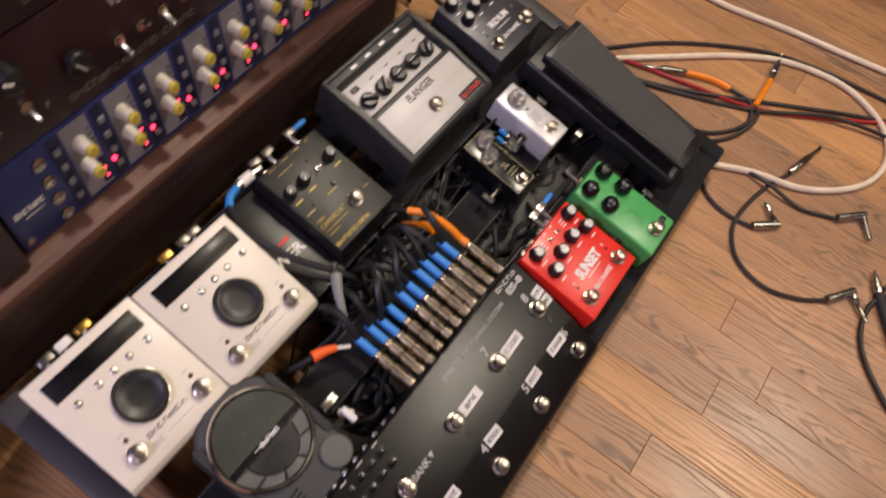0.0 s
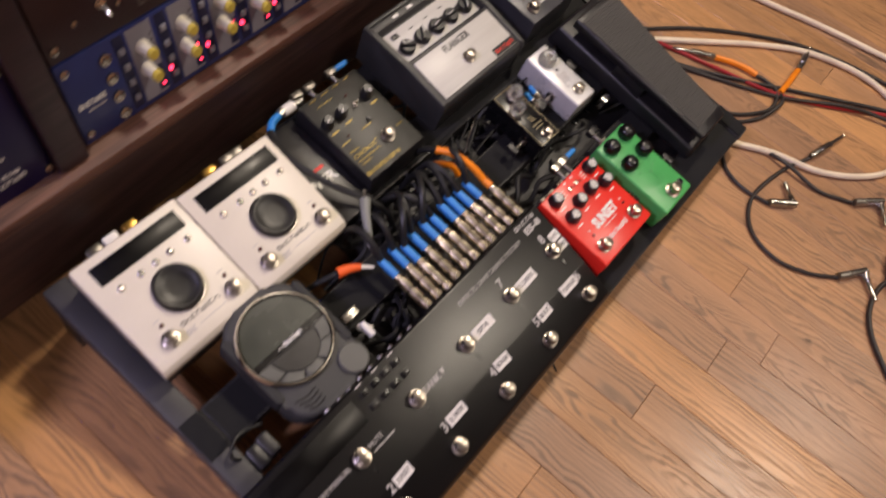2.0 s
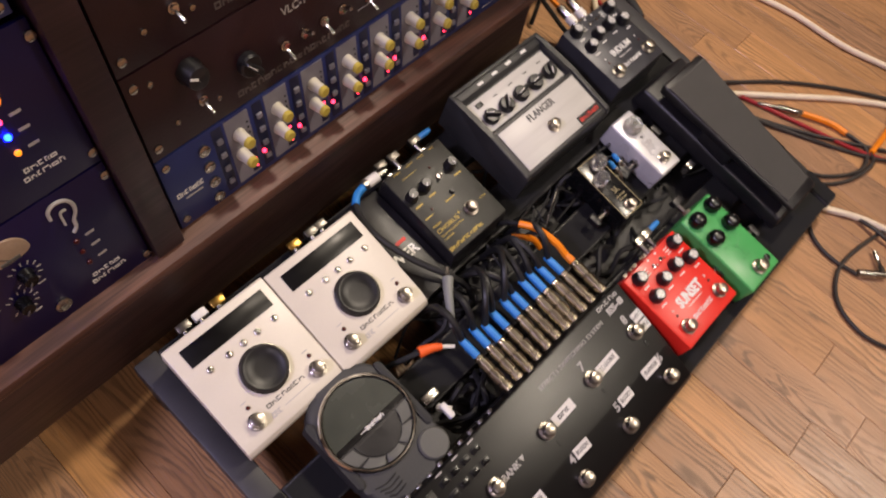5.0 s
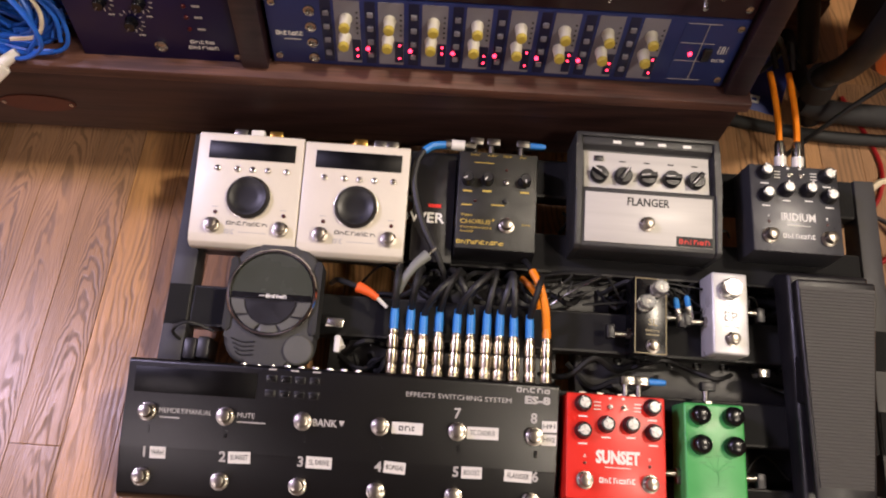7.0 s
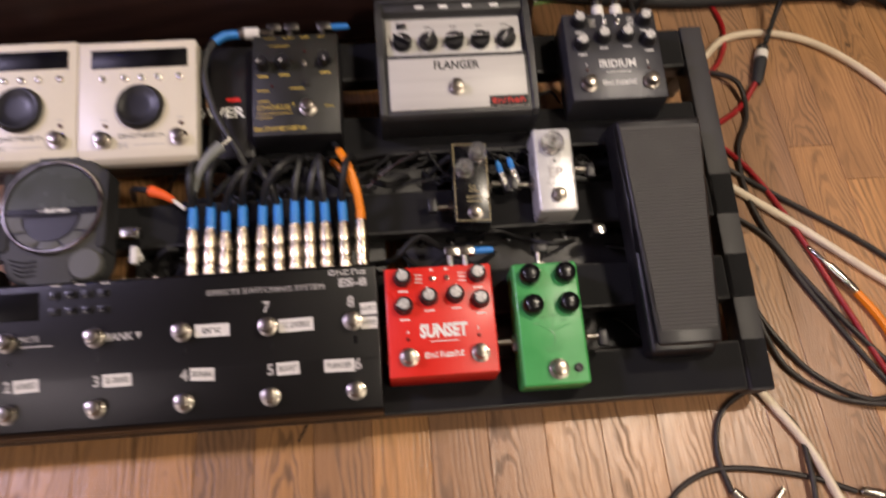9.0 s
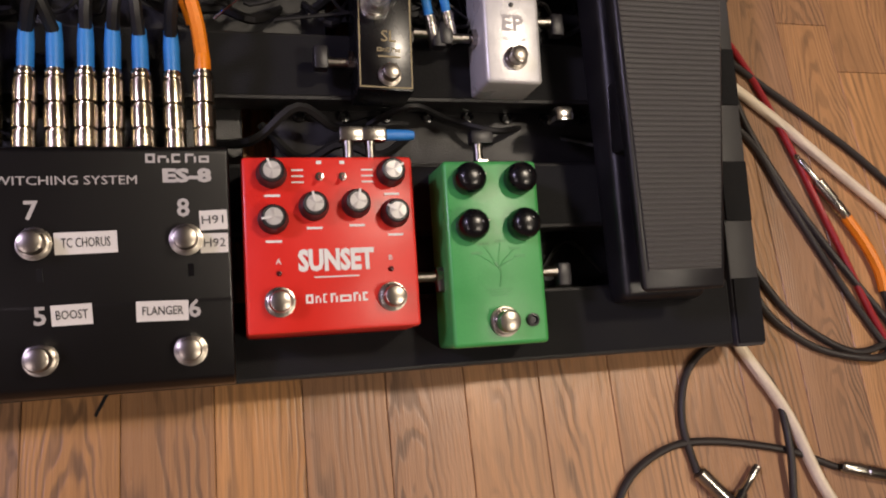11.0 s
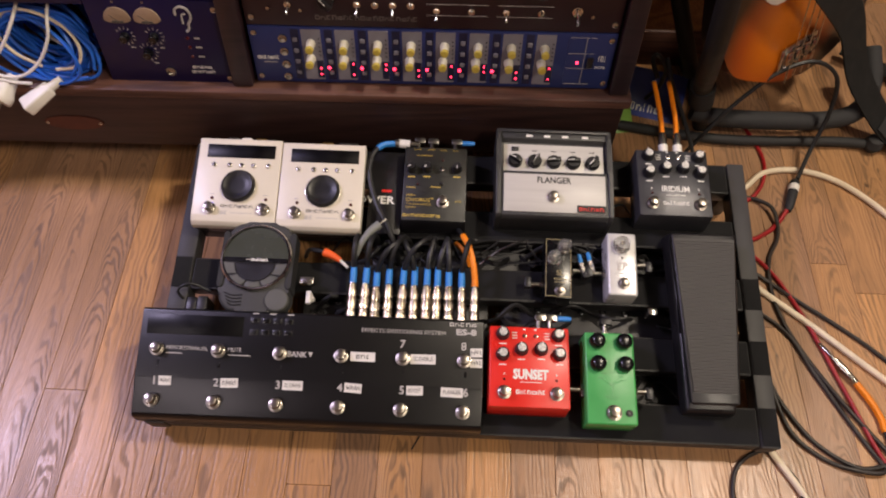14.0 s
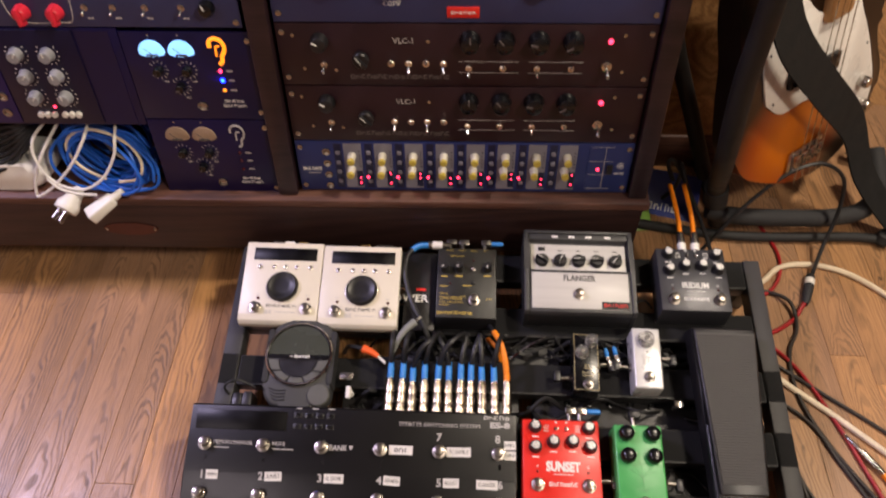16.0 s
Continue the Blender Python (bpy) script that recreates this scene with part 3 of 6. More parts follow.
for k in range(8):
    x = 0.172 + 0.0439 * k
    part("channel_strip", box(x - 0.013, x + 0.0125, 0.008, 0.082, 0, 0.0006), RACK_GREY, pre)
    part("channel_label", box(x - 0.0265, x - 0.016, 0.008, 0.082, 0, 0.0004), RACK_NAVY, pre)
    for j in range(4):
        part("push_button", box(x - 0.0242, x - 0.0182, 0.017 + 0.016 * j, 0.0225 + 0.016 * j, 0.0004, 0.0030, 0.0008), RACK_GREY, pre)
    for q, yy in ((0.062, -0.0015), (0.040, -0.0035)):
        kn = part("knob", lathe([(0.0064, 0), (0.0064, 0.002), (0.0058, 0.003), (0.0053, 0.0140)], 16), CAP_WHITE, pre, m=T(x + yy, q, 0.0006))
        part("cap", lathe([(0.0054, 0.0136), (0.0053, 0.0168), (0.0042, 0.0178), (0, 0.0178)], 16), CAP_YELLOW, kn)
    part("button_block", box(x + 0.0035, x + 0.0122, 0.011, 0.037, 0.0006, 0.0009), RACK_NAVY, pre)
    for j, q in enumerate((0.0165, 0.0255, 0.033)):
        if (k + j) % 3 != 2:
            lamp_dot(pre, x + 0.0085, q, 0.0009, LED_RED, 0.0013)
    if k in (0, 1, 2, 3, 4, 5):
        lamp_dot(pre, x + 0.0195, 0.0265, 0.0004, LED_RED, 0.0022, "lit_button")
    for j in range(5):
        part("meter_dot", plate(x + 0.0095, 0.045 + 0.006 * j, 0.0006, 0.0018, 0.0018, 0.0004), BLACK_INK, pre)
part("power_panel", box(0.508, 0.530, 0.008, 0.080, 0, 0.0005), RACK_BLUE, pre)
for q in (0.010, 0.034, 0.056, 0.079):
    part("rule_line", box(0.510, 0.544, q, q + 0.0006, 0.0005, 0.0008), GREY_INK, pre)
part("rule_line", box(0.5315, 0.5321, 0.010, 0.079, 0.0005, 0.0008), GREY_INK, pre)
part("rocker_switch", box(0.536, 0.5445, 0.036, 0.051, 0, 0.004, 0.001), PLASTIC, pre)
lamp_dot(pre, 0.5235, 0.043, 0.0005, LED_RED, 0.0022, "power_lamp")
bars(pre, 0.556, 0.049, 0, (0.0012, 0.0035, 0.0012), 0.009, WHITE_INK, 0.002)
bars(pre, 0.555, 0.036, 0, (0.002, 0.002, 0.002, 0.002, 0.002), 0.0034, WHITE_INK, 0.0008)

# two dark valve compressors
for row in range(2):
    q0 = 0.086 + 0.084 * row
    comp = rack_panel("valve_preamp", 0.090, 0.572, q0, q0 + 0.084, RACK_BROWN, "black-brown rack valve unit with round knobs and toggles", group="valve rack units")
    rack_screws(comp, (0.099, 0.563), (q0 + 0.012, q0 + 0.072))
    lettering("VLC-1", 0.0105, GREY_INK, comp, T(0.252, q0 + 0.061, 0.0003))
    bars(comp, 0.246, q0 + 0.013, 0, [0.006] * 9 + [0.001] + [0.006] * 9, 0.0058, DIM_INK, 0.0012)
    knob(comp, 0.145, q0 + 0.060, 0, 0.0115, 0.014, PLASTIC, turn=60)
    toggle(comp, 0.148, q0 + 0.030, 0, 1.3)
    pointer_knob(comp, 0.196, q0 + 0.037, 0, 0.0105, 0.013, 40)
    for k in range(4):
        toggle(comp, 0.235 + 0.0225 * k, q0 + 0.032, 0, 1.35, 26, 180 if (k + row) % 2 else 0)
        knob(comp, 0.336 + 0.0435 * k, q0 + 0.062, 0, 0.0135, 0.016, GLOSS_BLACK, turn=40 * k, line=DIM_INK)
        toggle(comp, 0.335 + 0.0440 * k, q0 + 0.026, 0, 1.25, 24, 180 if k % 2 else 0)
    for q in (0.034, 0.019):
        part("rule_line", box(0.322, 0.400, q0 + q, q0 + q + 0.0005, 0, 0.0003), GREY_INK, comp)
        part("rule_line", box(0.412, 0.482, q0 + q, q0 + q + 0.0005, 0, 0.0003), GREY_INK, comp)
    lamp_dot(comp, 0.513, q0 + 0.062, 0, LED_RED, 0.0032, "power_lamp")
    toggle(comp, 0.512, q0 + 0.030, 0, 1.9, 15, 0)
    for x, q in ((0.112, 0.068), (0.122, 0.024), (0.163, 0.022), (0.530, 0.070), (0.533, 0.022), (0.283, 0.061)):
        part("bolt", lathe([(0.0026, 0), (0.0024, 0.0014), (0, 0.0018)], 8), STEEL, comp, m=T(x, q0 + q, 0))

upper = rack_panel("compressor_rack", 0.090, 0.572, 0.254, 0.340, RACK_TEAL, "slate grey rack compressor with a red plate")
lettering("COMP", 0.008, WHITE_INK, upper, T(0.240, 0.278, 0.0003))
for k, x in enumerate((0.165, 0.240, 0.420)):
    knob(upper, x, 0.300, 0, 0.013, 0.016, GLOSS_BLACK, turn=30 * k)
plate_red = part("maker_plate", plate(0.327, 0.268, 0, 0.040, 0.013, 0.002, 0.0005), RED_INK, upper)
bars(plate_red, 0.327, 0.268, 0.002, (0.004,) * 6, 0.003, WHITE_INK)
rack_screws(upper, (0.099, 0.563), (0.266,))

# left bay
wide = rack_panel("channel_strip_rack", -0.444, 0.052, 0.246, 0.340, RACK_TEAL, "slate grey rack unit with red pointer knobs")
for x in (-0.220, -0.178):
    bm = lathe([(0.010, 0), (0.0085, 0.012), (0.0070, 0.0135), (0, 0.0135)], 18)
    merge(bm, hexa([(-0.0035, -0.014, 0.004), (0.0035, -0.014, 0.004), (0.0035, 0.010, 0.004), (-0.0035, 0.010, 0.004)], [(-0.0025, -0.012, 0.017), (0.0025, -0.012, 0.017), (0.0025, 0.009, 0.017), (-0.0025, 0.009, 0.017)], 0.001))
    part("pointer_knob", bm, RED_KNOB, wide, m=T(x, 0.266, 0))
part("ring_line", tube([(-0.243, 0.31, 0), (-0.238, 0.262, 0), (-0.222, 0.252, 0), (-0.180, 0.252, 0), (-0.160, 0.258, 0), (-0.155, 0.31, 0)], 0.0006), GREY_INK, wide)
for k, x in enumerate((-0.140, -0.105, -0.065, -0.020)):
    toggle(wide, x, 0.272, 0, 1.2)
    bars(wide, x + 0.003, 0.258, 0, (0.003, 0.003), 0.002, GREY_INK)
knob(wide, 0.012, 0.272, 0, 0.010, 0.012, GLOSS_BLACK)
rack_screws(wide, (0.044,), (0.254,))

rackbox = rack_panel("module_frame", -0.444, -0.110, 0.108, 0.246, RACK_DARK, "dark modular rack frame with blank panels")
part("blank_panel", box(-0.165, -0.122, 0.112, 0.242, 0, 0.001), RACK_DARK, rackbox)
jacks = thing("patch_module", RACK, "dark purple module with a column of jacks", "rack module")
part("faceplate", box(-0.345, -0.283, 0.112, 0.243, 0, 0.002, 0.0005), RACK_PURPLE, jacks)
for k in range(5):
    part("jack_socket", lathe([(0.0062, 0), (0.0062, 0.002), (0.0042, 0.0026), (0.0040, 0.0004), (0, 0.0004)], 14), STEEL, jacks, m=T(-0.298 + 0.004 * (k % 2), 0.128 + 0.024 * k, 0.002))
eq = thing("equaliser_module", RACK, "black equaliser module with grey fluted knobs", "rack module")
part("faceplate", box(-0.281, -0.168, 0.112, 0.243, 0, 0.002, 0.0005), EQ_NAVY, eq)
for j in range(3):
    for k in range(2):
        x, q = -0.250 + 0.041 * k + 0.001 * j, 0.212 - 0.030 * j
        pointer = knob(eq, x, q, 0.002, 0.0092, 0.013, mat("grey_knob", rgb(146, 146, 150), 0.45), turn=-40 + 50 * k)
        for i in range(11):
            a = radians(-220 + 26 * i)
            part("scale_dot", plate(x + 0.0140 * math.cos(a), q + 0.0140 * math.sin(a), 0.002, 0.0016, 0.0016, 0.0002), WHITE_INK, eq)
for k in range(6):
    part("push_button", lathe([(0.0042, 0), (0.0042, 0.004), (0.0034, 0.005), (0, 0.005)], 12), WHITE_PLASTIC, eq, m=T(-0.2515 + 0.0095 * k + (0.005 if k > 2 else 0), 0.126, 0.002))
lamp_dot(eq, -0.229, 0.137, 0.002, LED_RED, 0.0020)


def meter_unit(q0, lit):
    u = rack_panel("stereo_preamp", -0.118, 0.050, q0, q0 + 0.124, RACK_DARK, "dark navy preamp, meters and ear sign " + ("lit" if lit else "unlit"), group="stereo preamps")
    u.matrix_basis = RACK @ T(0.007, 0, 0)
    for x in (-0.080, -0.042):
        arc = [(x + 0.0170 * math.cos(a), q0 + 0.096 + (0.0165 if math.sin(a) > 0 else 0.0050) * math.sin(a)) for a in [2 * math.pi * i / 32 for i in range(32)]]
        part("meter", prism(arc, 0, 0.0020, 0.0006), METER_LIT if lit else METER_OFF, u)
        part("needle", box(-0.0004, 0.0004, 0.0, 0.013, 0.002, 0.0023), PRINT_GREY, u, m=T(x, q0 + 0.094, 0) @ pose(0, 0, 0, 0, 0, 48))
        part("meter_foot", box(x - 0.0075, x + 0.0075, q0 + 0.0920, q0 + 0.0945, 0.002, 0.0028), PRINT_GREY, u)
        part("screw", lathe([(0.0016, 0), (0, 0.001)], 8), STEEL, u, m=T(x, q0 + 0.119, 0))
    for x, q in ((-0.078, 0.072), (-0.040, 0.072), (-0.054, 0.049)):
        knob(u, x, q0 + q, 0, 0.0066, 0.010, GLOSS_BLACK, turn=140, line=DIM_INK)
        for i in range(11):
            a = radians(-230 + 28 * i)
            part("scale_mark", plate(0, 0.0112, 0, 0.0009, 0.0036, 0.0002), GREY_INK, u, m=T(x, q0 + q, 0) @ pose(0, 0, 0, 0, 0, math.degrees(a)))
        bars(u, x + 0.006, q0 + q - 0.016, 0, (0.006,), 0.0014, GREY_INK)
    part("jack_socket", lathe([(0.0066, 0), (0.0066, 0.002), (0.0046, 0.003), (0.0042, 0.0004), (0, 0.0004)], 16), STEEL, u, m=T(-0.032, q0 + 0.021, 0))
    ear = [(-0.010, 0.006), (-0.009, 0.013), (-0.003, 0.017), (0.005, 0.015), (0.009, 0.008), (0.008, 0.000), (0.004, -0.006), (0.003, -0.013), (-0.001, -0.017)]
    part("ear_sign", tube([(x, q, 0.001) for x, q in ear], 0.0016 if not lit else 0.0026, 6), LED_AMBER if lit else GREY_INK, u, m=T(0.006, q0 + 0.098, 0))
    part("ear_letter", tube([(-0.003, -0.006, 0.001), (-0.002, 0.006, 0.001), (0.003, 0.007, 0.001)], 0.0011, 6), LED_AMBER if lit else GREY_INK, u, m=T(0.006, q0 + 0.098, 0))
    for q, lm in ((0.071, LED_RED), (0.058, LED_BLUE), (0.044, LED_AMBER)):
        lamp_dot(u, 0.003, q0 + q, 0, lm if lit else LED_OFF, 0.0024)
        bars(u, 0.015, q0 + q, 0, (0.008,), 0.0022, GREY_INK)
    bars(u, 0.012, q0 + 0.028, 0, (0.004, 0.005, 0.004, 0.003, 0.005), 0.0038, WHITE_INK, 0.001)
    bars(u, 0.012, q0 + 0.021, 0, (0.004, 0.004, 0.003, 0.006, 0.005, 0.004), 0.0038, WHITE_INK, 0.001)
    rack_screws(u, (0.046,), (q0 + 0.012, q0 + 0.112))
    return u


meter_unit(0.118, True)
meter_unit(-0.006, False)

# cables in the open bay
coil = random.Random(11)
for k in range(38):
    grow = 0.62 + 0.38 * coil.random()
    cx, cq = -0.196 + coil.uniform(-0.010, 0.010), 0.046 + coil.uniform(-0.006, 0.006)
    start, deep, tilt = coil.uniform(0, 6.28), coil.uniform(-0.085, -0.004), coil.uniform(-0.02, 0.03)
    pts = []
    for i in range(10):
        a = start + i * 0.66
        dx, dq = 0.072 * grow * math.cos(a), 0.044 * grow * math.sin(a)
        q = cq + dq - 0.18 * dx + coil.uniform(-0.002, 0.002)
        pts.append((cx + dx, min(max(0.005, q), 0.094), min(deep + tilt * math.cos(a) + 0.018 * (0.05 - q) / 0.05, 0.024)))
    tagged(part("network_cable", tube(pts, 0.0023, 6, 5), CABLE_BLUE if k % 13 != 5 else CABLE_WHITE, m=RACK), "blue network cable coiled in the desk bay" if k % 13 != 5 else "white cable coiled in the desk bay", "cable", "coiled cables in the bay")
for pts in ([(-0.262, 0.104, -0.03), (-0.281, 0.085, 0.004), (-0.279, 0.055, 0.018), (-0.258, 0.028, 0.026), (-0.222, 0.020, 0.028), (-0.190, 0.036, 0.022), (-0.168, 0.066, 0.012), (-0.164, 0.088, 0.0), (-0.166, 0.106, -0.03)],
            [(-0.205, 0.104, -0.03), (-0.207, 0.088, 0.004), (-0.228, 0.058, 0.020), (-0.262, 0.026, 0.026), (-0.289, 0.008, 0.027), (-0.299, 0.004, 0.022), (-0.292, 0.030, 0.020), (-0.270, 0.070, 0.010), (-0.245, 0.104, -0.03)],
            [(-0.272, 0.036, 0.024), (-0.256, 0.022, 0.029), (-0.232, 0.014, 0.030), (-0.205, 0.012, 0.030)]):
    tagged(part("mains_lead", tube(pts, 0.0021, 8), WHITE_PLASTIC, m=RACK), "white cable hanging over the desk bay", "cable", "white leads")
for k in range(7):
    tagged(part("black_lead", tube([(-0.43, 0.052 + 0.006 * k, -0.03), (-0.375, 0.034 + 0.007 * k, 0.004 - 0.003 * k), (-0.335, 0.040 + 0.008 * k, 0.002 - 0.004 * k), (-0.305, 0.066 + 0.005 * k, -0.02), (-0.285, 0.094, -0.07)], 0.0036, 8), CABLE_BLACK, m=RACK), "black cable bundled in the desk bay", "cable", "black leads in the bay")
tagged(part("adapter", prism([(p[0], p[1] * 0.55 + 0.022) for p in rounded(-0.345, 0.0, 0.115, 0.076, 0.034, 6)], -0.07, 0.006, 0.010, 3), WHITE_PLASTIC, m=RACK), "white power adapter lying in the desk bay", "adapter")


def mains_plug(x, y, z, turn, tilt, female):
    pl = thing("mains_plug", desk.matrix_basis @ T(x, y, z) @ pose(0, 0, 0, 0, 0, turn) @ pose(0, 0, 0, tilt), "white moulded mains connector lying on desk ledge" if female else "white three-pin mains plug lying on desk ledge", "plug", "mains plugs")
    if female:
        part("body", hexa([(-0.0135, 0, 0), (0.0135, 0, 0), (0.0105, 0.044, 0.002), (-0.0105, 0.044, 0.002)], [(-0.0120, 0, 0.019), (0.0120, 0, 0.019), (0.0090, 0.044, 0.017), (-0.0090, 0.044, 0.017)], 0.0035, 3), WHITE_PLASTIC, pl)
        part("strain_relief", lathe([(0.0070, 0), (0.0060, 0.010), (0.0045, 0.020), (0, 0.020)], 12), WHITE_PLASTIC, pl, m=T(0, 0.042, 0.0095) @ NORTH)
    else:
        part("body", lathe([(0.0160, 0), (0.0170, 0.002), (0.0170, 0.010), (0.0130, 0.018), (0.0100, 0.032), (0.0060, 0.040), (0, 0.040)], 20), WHITE_PLASTIC, pl, m=T(0, 0, 0.0172) @ NORTH)
        for dx, dz in ((-0.0064, 0.003), (0.0064, 0.003)):
            part("pin", box(dx - 0.0008, dx + 0.0008, -0.017, 0.001, 0.0172 + dz - 0.003, 0.0172 + dz + 0.003), STEEL, pl)
        part("earth_pin", lathe([(0.0024, 0), (0.0024, 0.018), (0.0015, 0.020), (0, 0.020)], 10), STEEL, pl, m=T(0, 0.001, 0.0100) @ pose(0, 0, 0, 90))
    return pl


mains_plug(-0.250, -0.046, 0.188, -25, 18, False)
mains_plug(-0.216, -0.052, 0.186, -54, 20, True)

# ---- the pedalboard ----
BOARD = pose(0, 0, 0.056, 8.53)   # x along the board, y up its slope, z off its face
board = thing("pedalboard", BOARD, "black metal pedalboard with five crossbars on the floor", "pedalboard")
for y0, y1 in ((-0.0765, -0.027), (0.014, 0.061), (0.103, 0.149), (0.190, 0.237), (0.280, 0.328)):
    part("crossbar", box(0.014, 0.763, y0, y1, -0.026, -0.001, 0.003), BOARD_BLACK, board)
    part("velcro_strip", box(0.017, 0.760, y0 + 0.003, y1 - 0.003, -0.001, 0.0, 0), VELCRO, board)
for x0, x1 in ((-0.012, 0.014), (0.763, 0.788)):
    part("side_rail", box(x0, x1, -0.078, 0.329, -0.030, 0.0015, 0.0025), RAIL_GREY, board)
    for y0, y1 in ((-0.0765, -0.027), (0.014, 0.061), (0.103, 0.149)):
        part("velcro_end", box(x0 + 0.0015, x1 - 0.0015, y0 + 0.001, y1 - 0.001, 0.0012, 0.0030, 0.0004), VELCRO, board)
for x in (0.001, 0.776):
    part("front_foot", lathe([(0.009, -0.0405), (0.010, -0.036), (0.010, -0.028)], 14), RUBBER, board, m=T(x, -0.060, 0) @ pose(0, 0, 0, -8.53))
    part("rear_leg", hexa([(x - 0.011, 0.296, -0.104), (x + 0.011, 0.296, -0.104), (x + 0.011, 0.322, -0.1005), (x - 0.011, 0.322, -0.1005)], [(x - 0.011, 0.290, -0.028), (x + 0.011, 0.290, -0.028), (x + 0.011, 0.325, -0.028), (x - 0.011, 0.325, -0.028)], 0.002), BOARD_BLACK, board)


def pedal(name, u, v, label, turn=0.0):
    return thing(name, BOARD @ T(u, v, 0) @ pose(0, 0, 0, 0, 0, turn), label, "effects pedal", "")


def jack_stub(parent, x, y, z, way, material=None, r=0.0062, length=0.018):
    """A socket nut on the side of a pedal."""
    part("jack_nut", lathe([(r, 0), (r, 0.0035), (r * 0.75, 0.004), (0, 0.004)], 6), STEEL, parent, m=T(x, y, z) @ way)


# two white harmoniser pedals
def white_pedal(u, v):
    p = pedal("harmoniser_pedal", u, v, "off-white metal effects pedal with large black dial")
    tagged(p, group="white harmoniser pedals")
    w, d = 0.0575, 0.0625
    part("base", hexa([(-w + 0.002, -d + 0.003, 0), (w - 0.002, -d + 0.003, 0), (w - 0.002, d - 0.002, 0), (-w + 0.002, d - 0.002, 0)], [(-w + 0.002, -d + 0.003, 0.018), (w - 0.002, -d + 0.003, 0.018), (w - 0.002, d - 0.002, 0.03), (-w + 0.002, d - 0.002, 0.03)], 0.001), PLASTIC, p)
    shell = side_prism([(-d, 0.016), (-d, 0.026), (-d + 0.004, 0.0325), (-d + 0.012, 0.0355), (d - 0.002, 0.0495), (d, 0.0475), (d, 0.030)], -w, w, 0.0022)
    part("shell", shell, CREAM, p)
    top = T(0, -d + 0.012, 0.0355) @ pose(0, 0, 0, 7.2)     # on the sloping face, from its lower edge
    part("display", plate(0.002, 0.094, 0.0002, 0.094, 0.0195, 0.0006, 0.0002), DISPLAY, p, "dark display window", m=top)
    for x in (-0.034, -0.0125, 0.004, 0.0205, 0.041):
        part("button", lathe([(0.0033, 0), (0.0033, 0.0012), (0.0024, 0.0018), (0, 0.0018)], 14), STEEL, p, m=top @ T(x, 0.0735, 0))
    dial = part("dial", lathe([(0.0232, 0), (0.0232, 0.0030), (0.0222, 0.0038), (0.0214, 0.0068), (0.0204, 0.0078), (0.0188, 0.0078), (0.0174, 0.0068), (0.009, 0.0062), (0, 0.0060)], 40), DIAL_BLACK, p, "black plastic dial", m=top @ T(0.003, 0.0425, 0))
    part("dial_ring", lathe([(0.0238, 0), (0.0238, 0.0012), (0.0232, 0.0014)], 40), STEEL, dial)
    for x in (-0.033, 0.0405):
        footswitch(p, *(top @ Vector((x, 0.0095, 0))), 1.0)
        lamp_dot(p, *(top @ Vector((x + 0.002, 0.0245, 0))), LED_OFF, 0.0022)
        bars(p, x + 0.001, 0.0305, 0, (0.006,), 0.0010, GREY_INK, m=top)
    bars(p, 0.004, 0.0135, 0, (0.005, 0.0045, 0.0055, 0.005, 0.004, 0.002, 0.0055, 0.0055), 0.0042, PRINT_GREY, 0.0010, m=top)
    bars(p, -0.0135, 0.0040, 0, (0.004, 0.002, 0.004), 0.0050, GREY_INK, 0.0006, m=top)
    bars(p, 0.011, 0.0040, 0, (0.030,), 0.0008, GREY_INK, m=top)
    for k, x in enumerate((-0.024, -0.004, 0.016, 0.030)):
        part("jack_nut", lathe([(0.0060, 0), (0.0060, 0.004), (0.004, 0.0045), (0, 0.0045)], 6), STEEL, p, m=T(x, d - 0.002, 0.020) @ NORTH)
    return p


white_pedal(0.0675, 0.2475)
white_pedal(0.1840, 0.2450)

# chorus pedal
ch = pedal("chorus_pedal", 0.3395, 0.257, "grey-green metal chorus pedal with ochre lettering")
part("base", box(-0.044, 0.044, -0.0565, 0.0565, 0, 0.008, 0.001), PLASTIC, ch)
part("body", hexa([(-0.0445, -0.062, 0.006), (0.0445, -0.062, 0.006), (0.0445, 0.057, 0.006), (-0.0445, 0.057, 0.006)], [(-0.0440, -0.0565, 0.036), (0.0440, -0.0565, 0.036), (0.0440, 0.0565, 0.040), (-0.0440, 0.0565, 0.040)], 0.0022), PLASTIC, ch)
part("top_plate", hexa([(-0.0432, -0.0557, 0.0340), (0.0432, -0.0557, 0.0340), (0.0432, 0.0557, 0.0380), (-0.0432, 0.0557, 0.0380)], [(-0.0432, -0.0557, 0.0362), (0.0432, -0.0557, 0.0362), (0.0432, 0.0557, 0.0402), (-0.0432, 0.0557, 0.0402)], 0.0006), CHORUS_GREY, ch)
CT = T(0, -0.0565, 0.0364) @ pose(0, 0, 0, 2.0)
for x, q in ((-0.033, 0.078), (-0.0115, 0.079), (0.030, 0.080)):
    knob(ch, *(CT @ Vector((x, q, 0))), 0.0070, 0.0120, PLASTIC, turn=150 + 900 * x)
    bars(ch, x, q - 0.0125, 0.0002, (0.010,), 0.0018, GOLD_INK, m=CT)
footswitch(ch, *(CT @ Vector((0.0115, 0.028, 0))), 1.0)
toggle(ch, *(CT @ Vector((0.0095, 0.078, 0))), 0.9, 10)
part("push_button", lathe([(0.0030, 0), (0.0028, 0.003), (0, 0.0035)], 12), PLASTIC, ch, m=CT @ T(0.0095, 0.056, 0))
